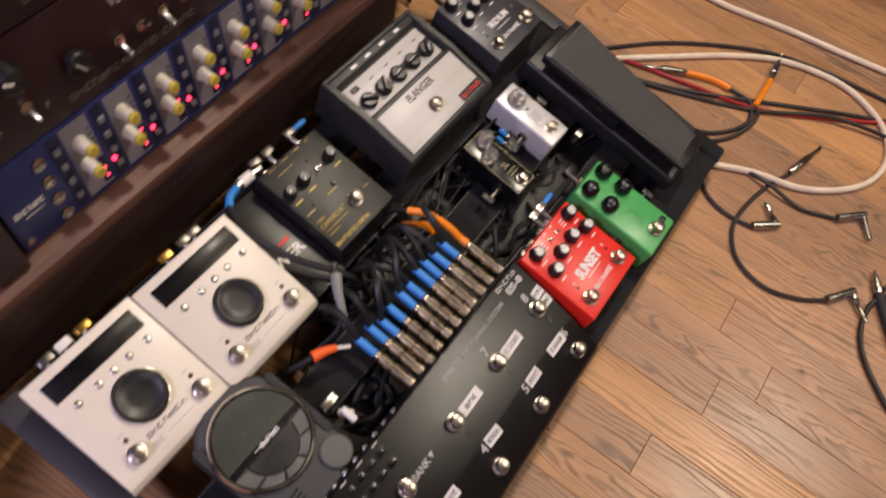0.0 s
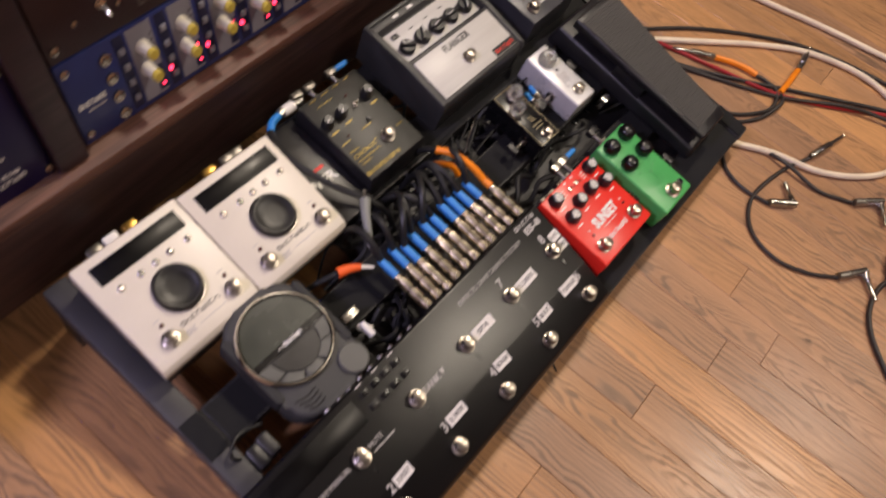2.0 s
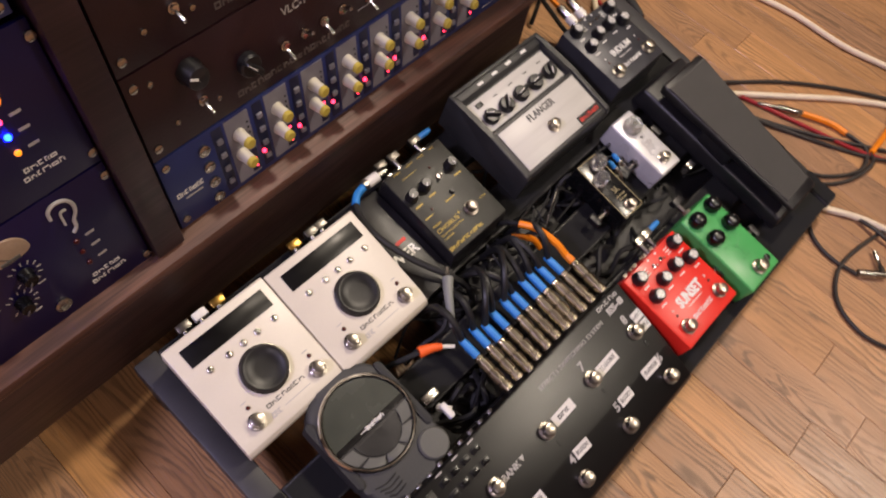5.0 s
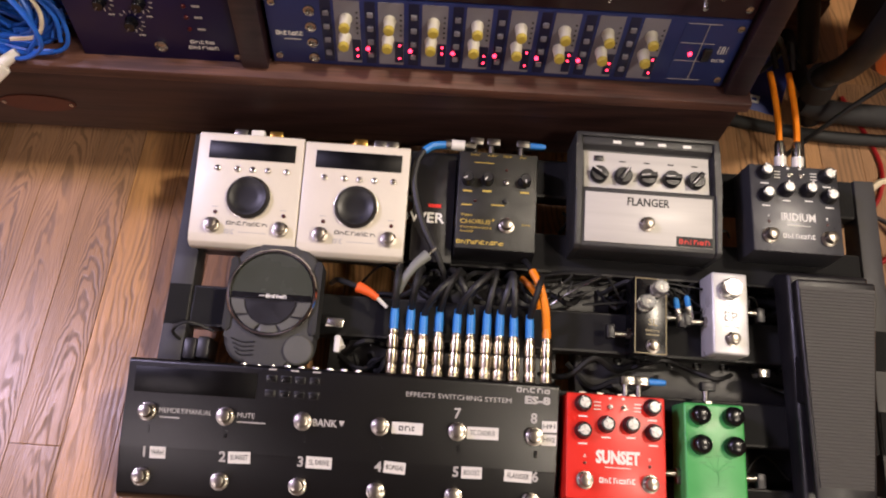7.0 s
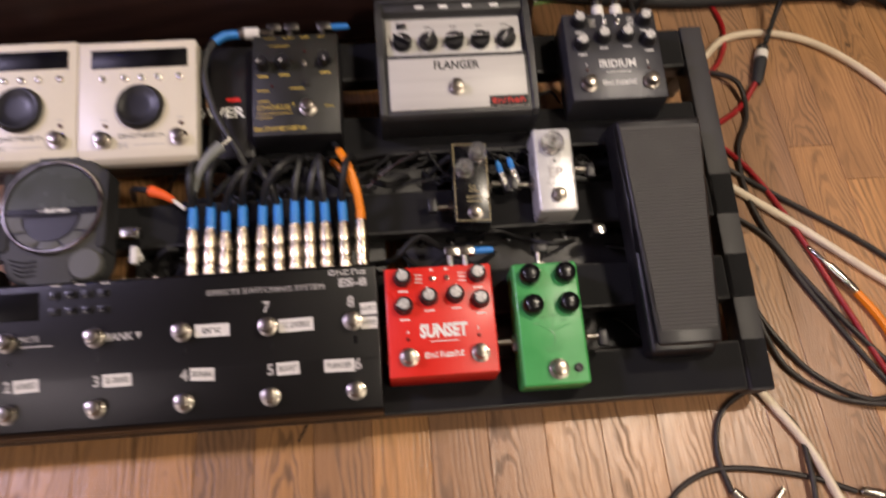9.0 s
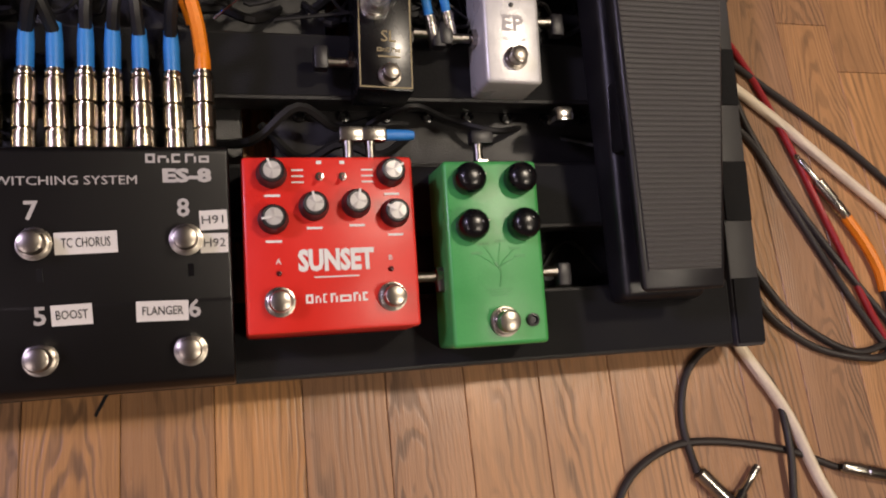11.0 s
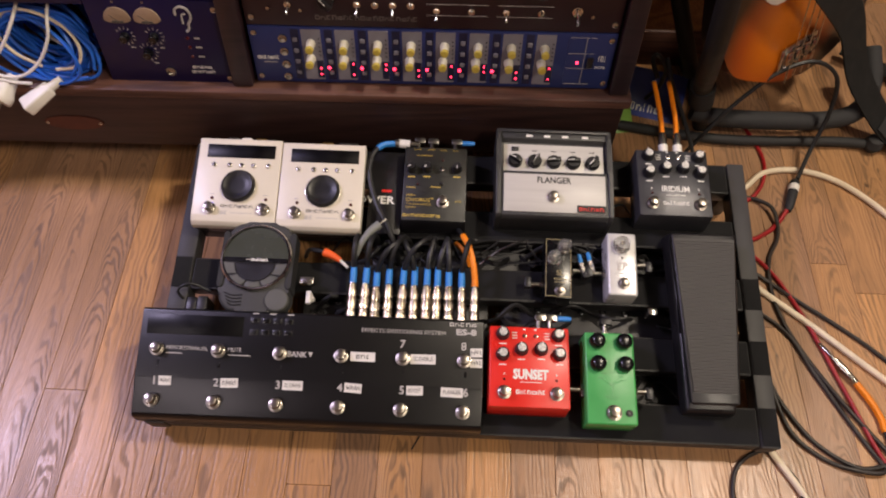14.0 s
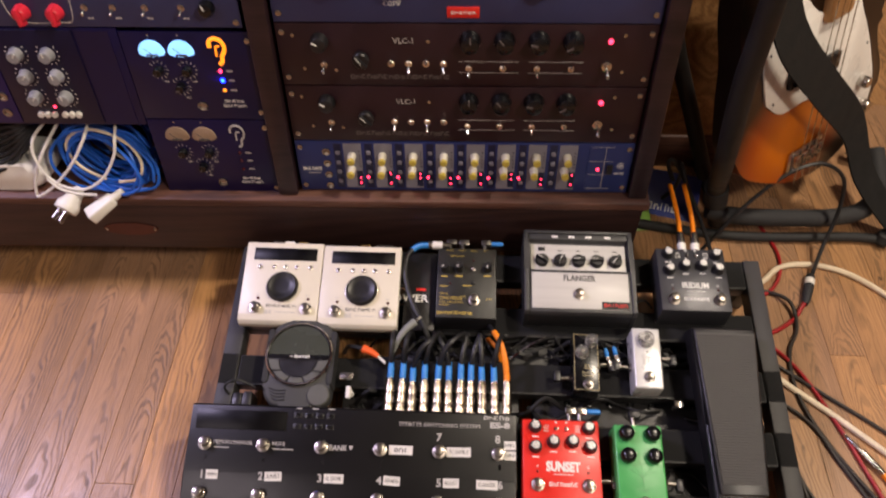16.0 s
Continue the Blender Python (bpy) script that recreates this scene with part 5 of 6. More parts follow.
# ---- under and on the board: gap-darkening boxes, power unit, plugs and cables ----
# supposed boxes, stretched and added so the gaps between crossbars stay dark
for u0, u1, v0, v1, lb in ((0.165, 0.420, 0.050, 0.112, "unseen black supply box darkening gaps under the pedalboard"), (0.440, 0.705, 0.052, 0.110, "unseen black supply box darkening gaps under the pedalboard"), (0.255, 0.480, 0.140, 0.200, "unseen black junction box darkening gaps under the pedalboard"), (0.500, 0.700, 0.145, 0.198, "unseen black junction box darkening gaps under the pedalboard")):
    ps = thing("gap_dark_box", BOARD, lb, "power supply", "power supplies")
    part("case", box(u0, u1, v0, v1, -0.062, -0.029, 0.002), PLASTIC, ps)
    part("lid", box(u0 + 0.001, u1 - 0.001, v0 + 0.001, v1 - 0.001, -0.029, -0.027, 0.0008), BOARD_BLACK, ps)
    for q in range(int((u1 - u0) / 0.030)):
        part("outlet", lathe([(0.0045, 0), (0.0045, 0.0025), (0.0030, 0.003), (0.0028, 0.0008), (0, 0.0008)], 10), GLOSS_BLACK, ps, m=T(u0 + 0.018 + 0.030 * q, v1 - 0.010, -0.027))
    for x, y in ((u0 + 0.006, v0 + 0.006), (u1 - 0.006, v0 + 0.006), (u0 + 0.006, v1 - 0.006), (u1 - 0.006, v1 - 0.006)):
        part("screw", lathe([(0.0024, 0), (0.0020, 0.0010), (0, 0.0012)], 8), DULL_STEEL, ps, m=T(x, y, -0.027))
# added black plate: keeps the lit floor from showing through the front gap
gap_plate = thing("gap_dark_plate", BOARD, "flat black plate added to darken a gap under the pedalboard", "power supply")
part("case", box(0.440, 0.740, -0.030, 0.018, -0.044, -0.031, 0.002), PLASTIC, gap_plate)
part("label_plate", box(0.560, 0.640, -0.020, 0.008, -0.031, -0.0306), BOARD_BLACK, gap_plate)
sup = thing("pedal_power_unit", BOARD, "black power unit with white lettering beside chorus pedal", "power supply")
part("case", box(0.247, 0.294, 0.188, 0.318, 0.0, 0.016, 0.002), PLASTIC, sup)
lettering("POWER", 0.0165, WHITE_INK, sup, T(0.2520, 0.239, 0.0163), 0.062, bold=0.0004)
part("red_mark", plate(0.272, 0.254, 0.016, 0.014, 0.004, 0.0004), RED_INK, sup)


def cable(name, pts, r, material, label, group="", m=BOARD, seg=8, n=6):
    return tagged(part(name, tube(pts, r, seg, n), material, m=m), label, "cable", group)


def straight_plug(name, u, v, h, way, boot, label, group, length=0.046, bootlen=0.026, r=0.0064):
    """A turned metal jack plug along +z of its own axes, with a coloured sleeve behind it."""
    p = thing(name, BOARD @ T(u, v, h) @ way, label, "jack plug", group)
    outline = [(r * 0.72, 0)]
    for z0, z1, k in ((0.0004, 0.0098, 1.0), (0.0118, 0.0246, 1.04), (0.0270, 0.0398, 1.0), (0.0418, length - 0.001, 0.92)):
        outline += [(r * k * (0.96 + 0.04 * math.sin(math.pi * (0.12 + 0.76 * q / 4))), z0 + (z1 - z0) * q / 4) for q in range(5)] + [(r * 0.74, z1 + 0.0004), (r * 0.74, z1 + 0.0016)]
    part("shell", lathe(outline, 20), NICKEL, p)
    part("sleeve", lathe([(r * 0.70, length - 0.002), (r * 0.72, length + bootlen * 0.6), (r * 0.60, length + bootlen), (0, length + bootlen)], 12), boot, p)
    return p


BACK = pose(0, 0, 0, -90)
PLUG_U = (0.2385, 0.2545, 0.2695, 0.2860, 0.3030, 0.3195, 0.3350, 0.3485, 0.3650, 0.3820, 0.3985)
for k, u in enumerate(PLUG_U):
    last = k == len(PLUG_U) - 1
    tilt, spin, h = random.uniform(-2, 1), random.uniform(-1.2, 1.2), 0.030 + random.uniform(-0.002, 0.002)
    way = pose(0, 0, 0, 0, 0, spin) @ pose(0, 0, 0, -90 + tilt)
    dv = -0.004 if k in (2,) else 0.0
    straight_plug("jack_plug", u, 0.062 + dv, h, way, ORANGE_BOOT if last else BLUE_BOOT, "silver jack plug with an orange sleeve in switcher" if last else "silver jack plug with blue sleeve in the switcher", "jack plugs behind the switcher", bootlen=0.012 if last else 0.026 + random.uniform(-0.003, 0.003))
    v1 = 0.062 + dv + (0.056 if last else 0.070)
    dx = -math.sin(radians(spin)) * 0.070
    if last:
        cable("orange_cable", [(u + dx, v1, h), (u - 0.003, v1 + 0.020, h + 0.008), (u - 0.010, v1 + 0.044, h + 0.012), (u - 0.018, v1 + 0.062, h + 0.006)], 0.0042, ORANGE_BOOT, "orange sleeved cable end behind the switcher")
        cable("patch_cable", [(u - 0.018, v1 + 0.062, h + 0.006), (u - 0.024, v1 + 0.078, h - 0.012), (u - 0.026, v1 + 0.088, -0.03)], 0.0032, CABLE_BLACK, "black patch cable arching behind the switcher", "patch cables")
    else:
        g = random.uniform(0.010, 0.024)
        lean = random.uniform(-0.012, 0.020)
        cable("patch_cable", [(u + dx, v1 - 0.002, h), (u + dx + lean * 0.4, v1 + 0.012, h + g * 0.8), (u + dx + lean * 1.1, v1 + 0.028, h + g), (u + dx + lean * 1.9, v1 + 0.044, h + g * 0.2), (u + dx + lean * 2.2, v1 + 0.054, -0.02)], 0.0037, CABLE_BLACK, "black patch cable arching behind the switcher", "patch cables")
cable("orange_lead", [(0.372, 0.176, 0.020), (0.380, 0.166, 0.026), (0.388, 0.156, 0.024), (0.392, 0.146, 0.014)], 0.0036, ORANGE_BOOT, "short orange sleeved cable between black cables")
# grey and orange strain reliefs
gb = thing("grey_boot_plug", BOARD, "grey ribbed cable boot with a metal tip", "jack plug")
part("boot", tube([(0.2400, 0.148, 0.034), (0.2470, 0.162, 0.044), (0.2570, 0.176, 0.048), (0.2680, 0.187, 0.047)], 0.0055, 10, 8, radii=(0.0034, 0.0062)), GREY_BOOT, gb)
part("tip", tube([(0.2680, 0.187, 0.047), (0.2760, 0.196, 0.046)], 0.0020, 8), STEEL, gb)
part("lead", tube([(0.2400, 0.148, 0.034), (0.2385, 0.138, 0.030), (0.2385, 0.130, 0.028)], 0.0030, 8), CABLE_BLACK, gb)
ob = thing("orange_boot_plug", BOARD, "orange-red ribbed cable boot with pale tip", "jack plug")
part("boot", tube([(0.1960, 0.152, 0.028), (0.2080, 0.147, 0.029), (0.2180, 0.141, 0.028)], 0.0055, 10, 8, radii=(0.0062, 0.0036)), ORANGE_RED, ob)
part("lead", tube([(0.2180, 0.141, 0.028), (0.2290, 0.132, 0.026)], 0.0022, 8), WHITE_PLASTIC, ob)
cable("patch_cable", [(0.1960, 0.152, 0.028), (0.182, 0.158, 0.020), (0.170, 0.164, 0.004), (0.160, 0.168, -0.03)], 0.0030, CABLE_BLACK, "black patch cable beside the tuner", "patch cables")
# plug and cable at the chorus pedal
wp = thing("angled_plug", BOARD, "silver plug with blue sleeve behind chorus pedal", "jack plug")
part("shell", tube([(0.3130, 0.3240, 0.026), (0.2900, 0.3250, 0.028), (0.2800, 0.3240, 0.028)], 0.0058, 12), STEEL, wp)
part("tape", tube([(0.3010, 0.3245, 0.0275), (0.2860, 0.3247, 0.0280)], 0.0062, 12), WHITE_PLASTIC, wp)
part("sleeve", tube([(0.2800, 0.3240, 0.028), (0.2660, 0.3200, 0.032), (0.2560, 0.3120, 0.034)], 0.0045, 10), BLUE_BOOT, wp)
cable("patch_cable", [(0.2560, 0.3120, 0.034), (0.2490, 0.296, 0.036), (0.2480, 0.268, 0.036), (0.2600, 0.226, 0.034), (0.2790, 0.190, 0.030), (0.2900, 0.166, 0.018), (0.296, 0.150, -0.02)], 0.0038, CABLE_BLACK, "black patch cable running past the chorus pedal", "patch cables")


def angle_plug(name, u, v, h, turn, body, label, sleeve=None, group="angled plugs", size=1.0):
    """A flat right-angled plug: shaft along +y, body across it."""
    p = thing(name, BOARD @ T(u, v, h) @ pose(0, 0, 0, 0, 0, turn), label, "jack plug", group)
    part("shaft", lathe([(0.0040 * size, 0), (0.0040 * size, 0.012), (0.0046 * size, 0.012), (0.0046 * size, 0.016)], 12), DULL_STEEL, p, m=pose(0, 0, 0, -90))
    part("body", box(-0.0070 * size, 0.0130 * size, 0.014, 0.014 + 0.012 * size, -0.006 * size, 0.006 * size, 0.0018), body, p)
    if sleeve:
        part("sleeve", lathe([(0.0036, 0), (0.0034, 0.014), (0.0026, 0.018), (0, 0.018)], 10), sleeve, p, m=T(0.013 * size, 0.014 + 0.006 * size, 0) @ pose(0, 0, 0, 0, 90))
    return p


for u, v, h, t, b, lb, sl_ in ((0.313, 0.314, 0.022, 0, DULL_STEEL, "silver angled plug behind the chorus pedal", None), (0.332, 0.314, 0.022, 0, DULL_STEEL, "silver angled plug behind the chorus pedal", None), (0.366, 0.314, 0.022, 0, DULL_STEEL, "silver angled plug behind the chorus pedal", BLUE_BOOT),
                               (0.482, 0.053, 0.028, 0, STEEL, "bright angled plug behind the red pedal", None), (0.496, 0.053, 0.028, 0, STEEL, "bright angled plug with blue sleeve", BLUE_BOOT),
                               (0.488, 0.122, 0.017, 90, PLASTIC, "black angled plug beside the small pedal", None), (0.529, 0.144, 0.017, -90, PLASTIC, "black angled plug between small pedals", None), (0.571, 0.141, 0.018, 90, PLASTIC, "black angled plug at the pale pedal", None),
                               (0.614, 0.155, 0.018, -90, PLASTIC, "black angled plug at the pale pedal", None), (0.602, -0.018, 0.022, -90, PLASTIC, "black angled plug at the green pedal", None), (0.520, -0.018, 0.022, -90, DULL_STEEL, "silver angled plug at the red pedal", None),
                               (0.043, 0.307, 0.014, 0, DULL_STEEL, "silver angled plug behind the white pedal", None), (0.062, 0.307, 0.014, 0, WHITE_PLASTIC, "white angled plug behind the white pedal", None), (0.083, 0.307, 0.014, 0, GOLD, "gold angled plug behind the white pedal", None),
                               (0.180, 0.305, 0.014, 0, GOLD, "gold angled plug behind the white pedal", None), (0.203, 0.305, 0.014, 0, DULL_STEEL, "silver angled plug behind the white pedal", None), (0.216, 0.305, 0.014, 0, DULL_STEEL, "silver angled plug behind the white pedal", None),
                               (0.568, 0.053, 0.022, 0, PLASTIC, "black angled plug behind the green pedal", None)):
    angle_plug("angled_plug", u, v, h, t, b, lb, sl_, size=0.78)
for u, v in ((0.543, 0.146), (0.555, 0.149)):
    part_plug = thing("blue_sleeve_plug", BOARD @ T(u, v, 0.020) @ pose(0, 0, 0, 0, 0, 20) @ pose(0, 0, 0, -60), "small blue sleeved plug between the small pedals", "jack plug", "blue sleeved plugs")
    part("sleeve", lathe([(0.0030, 0.008), (0.0032, 0.018), (0.002, 0.021), (0, 0.021)], 10), BLUE_BOOT, part_plug)
    part("shell", lathe([(0.0040, -0.012), (0.0040, 0.008), (0.003, 0.010)], 12), STEEL, part_plug)
tagged(part("wall_wart_plug", box(0.628, 0.641, 0.086, 0.096, 0.0, 0.018, 0.002), CHROME, m=BOARD), "bright metal plug standing beside wah pedal", "jack plug")
tp = thing("tuner_plug", BOARD @ T(0.171, 0.098, 0.014), "silver angled plug with white tape beside tuner", "jack plug")
part("shell", box(-0.006, 0.014, 0.010, 0.020, -0.004, 0.010, 0.002), STEEL, tp)
part("tape", box(0.005, 0.012, -0.016, 0.002, -0.002, 0.006, 0.002), TAPE, tp)
part("tail", lathe([(0.004, 0), (0.004, 0.014), (0.002, 0.016)], 10), WHITE_PLASTIC, tp, m=T(0.013, -0.010, 0.0) @ pose(0, 0, 0, -110, 0, 30))
# loose dark cables in the gaps between the crossbars
for k in range(34):
    band = random.choice(((0.066, 0.100), (0.152, 0.188), (0.240, 0.276), (0.152, 0.188), (-0.024, 0.012)))
    u0 = random.uniform(0.16, 0.66)
    span = random.uniform(0.04, 0.14)
    pts = [(u0 + span * i / 4, random.uniform(*band), random.uniform(-0.024, 0.008) if 0 < i < 4 else -0.03) for i in range(5)]
    cable("patch_cable", pts, random.choice((0.0016, 0.0024, 0.0032)), LEAD_BLACK, "thin black cable tucked between the crossbars", "tucked cables", seg=6, n=5)
for k in range(9):
    u0 = random.uniform(0.34, 0.56)
    pts = [(u0 + random.uniform(-0.02, 0.05) * i * 0.5, 0.150 + random.uniform(0.0, 0.040), 0.002 + random.uniform(0, 0.014)) for i in range(4)]
    cable("thin_lead", pts, 0.0013, LEAD_BLACK, "thin black lead lying on the board", "thin leads", seg=6, n=5)
cable("bare_wire", [(0.405, 0.150, 0.012), (0.425, 0.164, 0.020), (0.452, 0.178, 0.026), (0.470, 0.184, 0.020)], 0.0007, STEEL, "thin bright wire sticking up between cables", seg=5)
cable("thin_lead", [(0.016, 0.082, -0.01), (0.004, 0.094, 0.012), (0.020, 0.104, 0.016), (0.045, 0.098, 0.004)], 0.0018, CABLE_BLACK, "thin black lead looping beside the tuner", "thin leads")
for u, v in ((0.022, 0.078), (0.036, 0.080)):
    tagged(part("cable_clip", box(u - 0.007, u + 0.007, v - 0.012, v + 0.012, -0.030, 0.006, 0.003), PLASTIC, m=BOARD), "black plug standing between the crossbars", "plug", "black plugs")

# orange sleeved plugs at the amplifier pedal
for k, x in enumerate((0.664, 0.684)):
    p = thing("amp_plug", BOARD @ T(x, 0.322, 0.026) @ pose(0, 0, 0, 0, 0, 1 - k) @ pose(0, 0, 0, -84), "silver jack plug with long orange sleeve", "jack plug", "orange sleeved plugs")
    part("shell", lathe([(0.0048, 0), (0.0062, 0.001), (0.0062, 0.012), (0.0054, 0.013), (0.0062, 0.014), (0.0062, 0.032), (0.0046, 0.036)], 16), STEEL, p)
    part("tape", lathe([(0.0065, 0.006), (0.0065, 0.017)], 16), WHITE_PLASTIC, p)
    part("sleeve", tube([(0, 0, 0.035), (0.0, 0.001, 0.062), (-0.002, 0.003, 0.094), (-0.004, 0.008, 0.124)], 0.0036, 10), ORANGE_BOOT, p)
cable("instrument_cable", [(0.660, 0.433, 0.164), (0.652, 0.456, 0.180), (0.668, 0.470, 0.170), (0.700, 0.452, 0.120), (0.735, 0.405, 0.060), (0.755, 0.360, 0.020), (0.772, 0.320, 0.008)], 0.0035, CABLE_BLACK, "black instrument cable arching behind the board", "instrument cables", m=Matrix())
cable("instrument_cable", [(0.680, 0.433, 0.164), (0.674, 0.458, 0.178), (0.69, 0.49, 0.13), (0.70, 0.52, 0.06), (0.69, 0.54, 0.006)], 0.0035, CABLE_BLACK, "black instrument cable arching behind the board", "instrument cables", m=Matrix())


# ---- cables and plugs on the floor ----
def floor_cable(name, pts, r, material, label, group, lift=()):
    z = dict(lift)
    return cable(name, [(x, y, z.get(i, r + 0.0005)) for i, (x, y) in enumerate(pts)], r, material, label, group, m=Matrix(), seg=10, n=8)


floor_cable("speaker_cable", [(0.800, 0.330), (0.836, 0.362), (0.872, 0.392), (0.930, 0.398), (0.991, 0.375), (1.049, 0.316), (1.090, 0.237), (1.112, 0.150), (1.116, 0.050), (1.145, -0.059), (1.175, -0.201), (1.203, -0.310), (1.26, -0.48)], 0.0047, CABLE_WHITE, "thick ivory cable curving across the floor", "ivory cables")
floor_cable("speaker_cable", [(0.770, 0.215), (0.822, 0.173), (0.879, 0.123), (0.938, 0.067), (1.015, -0.008), (1.071, -0.083), (1.094, -0.174), (1.068, -0.246), (1.018, -0.281), (0.954, -0.282), (0.897, -0.252), (0.849, -0.196), (0.826, -0.130), (0.800, -0.082), (0.775, -0.04)], 0.0046, CABLE_WHITE, "thick ivory cable looping on the floor", "ivory cables", {0: 0.02})
floor_cable("instrument_cable", [(0.78, 0.235), (0.865, 0.165), (0.972, 0.076), (1.062, -0.038), (1.097, -0.125), (1.114, -0.218), (1.128, -0.326), (1.14, -0.46)], 0.0031, FLOOR_BLACK, "black instrument cable on the wooden floor", "instrument cables")
floor_cable("red_cable", [(0.79, 0.262), (0.833, 0.221), (0.862, 0.172), (0.890, 0.092), (0.912, 0.014), (0.944, -0.087), (1.018, -0.195), (1.124, -0.327), (1.22, -0.45)], 0.0031, CABLE_RED, "red instrument cable on the wooden floor", "red cables")
floor_cable("red_cable", [(0.806, 0.322), (0.842, 0.342), (0.866, 0.376), (0.874, 0.420), (0.862, 0.470), (0.840, 0.53)], 0.0031, CABLE_RED, "red instrument cable curling behind the board", "red cables")
floor_cable("instrument_cable", [(0.78, 0.160), (0.845, 0.108), (0.877, 0.037), (0.936, -0.081), (1.013, -0.196), (1.055, -0.340), (1.08, -0.46)], 0.0030, FLOOR_BLACK, "black instrument cable on the wooden floor", "instrument cables", {4: 0.010})
floor_cable("instrument_cable", [(0.772, 0.165), (0.800, 0.090), (0.812, 0.020), (0.835, -0.030), (0.862, -0.062), (0.905, -0.085), (0.945, -0.075), (0.951, -0.050), (0.949, -0.033)], 0.0031, FLOOR_BLACK, "black instrument cable bending round on the floor", "instrument cables")
floor_cable("instrument_cable", [(0.775, 0.10), (0.805, 0.055), (0.815, -0.010), (0.830, -0.050), (0.870, -0.080), (0.920, -0.092), (0.947, -0.081)], 0.0031, FLOOR_BLACK, "black instrument cable bending round on the floor", "instrument cables", {5: 0.009})
floor_cable("instrument_cable", [(0.860, -0.172), (0.818, -0.155), (0.753, -0.142), (0.712, -0.145), (0.676, -0.168), (0.662, -0.211), (0.675, -0.255), (0.700, -0.290)], 0.0029, FLOOR_BLACK, "thin black cable looping in front of board", "instrument cables")
floor_cable("instrument_cable", [(0.772, -0.055), (0.800, -0.080), (0.820, -0.110), (0.818, -0.155), (0.816, -0.207), (0.836, -0.256)], 0.0029, FLOOR_BLACK, "thin black cable in front of the board", "instrument cables", {3: 0.009})
floor_cable("instrument_cable", [(0.790, -0.062), (0.757, -0.078), (0.740, -0.098), (0.733, -0.129), (0.738, -0.163)], 0.0029, FLOOR_BLACK, "thin black cable in front of the board", "instrument cables")
floor_cable("instrument_cable", [(0.762, -0.343), (0.790, -0.365), (0.800, -0.388), (0.780, -0.372), (0.745, -0.346), (0.700, -0.342), (0.660, -0.356), (0.625, -0.388), (0.597, -0.429), (0.57, -0.50)], 0.0034, FLOOR_BLACK, "black instrument cable looping in front of board", "instrument cables", {3: 0.012})
floor_cable("instrument_cable", [(0.80, -0.405), (0.765, -0.385), (0.740, -0.395), (0.715, -0.420), (0.70, -0.46)], 0.0034, FLOOR_BLACK, "black instrument cable looping in front of board", "instrument cables")


def floor_plug(a, b, label, sleeve=None, sleeve_end=None):
    """A straight jack plug lying from its tip a to its tail b."""
    ax, ay = a
    bx, by = b
    ln = math.hypot(bx - ax, by - ay)
    turn = math.degrees(math.atan2(by - ay, bx - ax))
    p = thing("floor_plug", T(ax, ay, 0.0062) @ pose(0, 0, 0, 0, 0, turn) @ pose(0, 0, 0, 0, 90), label, "jack plug", "plugs on the floor")
    part("tip", lathe([(0.0008, 0), (0.0028, 0.003), (0.0020, 0.0055), (0.0030, 0.007), (0.0030, ln * 0.42)], 12), STEEL, p)
    part("shell", lathe([(0.0030, ln * 0.42), (0.0054, ln * 0.43), (0.0056, ln * 0.72), (0.0048, ln * 0.73), (0.0048, ln * 0.76), (0.0055, ln * 0.77), (0.0046, ln * 0.98), (0.0034, ln)], 14), STEEL, p)
    return p


def floor_angle_plug(elbow, tip, tail, label):
    """A right-angled plug lying on the floor: tail, elbow, tip."""
    p = thing("floor_angle_plug", T(elbow[0], elbow[1], 0.0062), label, "jack plug", "angled plugs on the floor")
    e = Vector((0, 0, 0))
    t, q = Vector((tip[0] - elbow[0], tip[1] - elbow[1], 0)), Vector((tail[0] - elbow[0], tail[1] - elbow[1], 0))
    part("body", tube([e - q.normalized() * 0.004, e + q * 0.5, e + q], 0.0056, 12), STEEL, p)
    part("collar", tube([e, e + t * 0.34], 0.0046, 10), STEEL, p)
    part("tip", tube([e + t * 0.3, e + t * 0.8, e + t], 0.0029, 10), STEEL, p)
    return p


floor_plug((0.889, 0.090), (0.928, 0.030), "silver jack plug lying on the floor")
cable("orange_sleeve", [(0.926, 0.033, 0.0062), (0.940, 0.006, 0.006), (0.948, -0.018, 0.0055), (0.949, -0.036, 0.005)], 0.0046, ORANGE_BOOT, "orange cable sleeve lying on the floor", "orange sleeves", m=Matrix())
floor_plug((1.082, -0.073), (1.012, -0.080), "silver jack plug lying on the floor")
cable("orange_sleeve", [(1.014, -0.0798, 0.0062), (0.980, -0.081, 0.0060), (0.945, -0.081, 0.0055)], 0.0046, ORANGE_BOOT, "orange cable sleeve lying on the floor", "orange sleeves", m=Matrix())
floor_plug((0.945, -0.194), (0.862, -0.172), "silver jack plug lying on the floor")
floor_plug((0.790, -0.330), (0.756, -0.347), "silver jack plug lying on the floor")
tagged(part("cable_boot", tube([(0.757, -0.346, 0.007), (0.720, -0.370, 0.007), (0.682, -0.395, 0.006)], 0.006, 12, 8, radii=(0.0068, 0.0042)), RUBBER), "black rubber boot of a jack plug", "plug boot")
floor_angle_plug((0.762, -0.190), (0.788, -0.164), (0.738, -0.163), "silver angled jack plug lying on the floor")
floor_angle_plug((0.868, -0.286), (0.834, -0.309), (0.836, -0.257), "silver angled jack plug lying on the floor")
floor_angle_plug((0.735, -0.314), (0.704, -0.345), (0.700, -0.290), "silver angled jack plug lying on the floor")
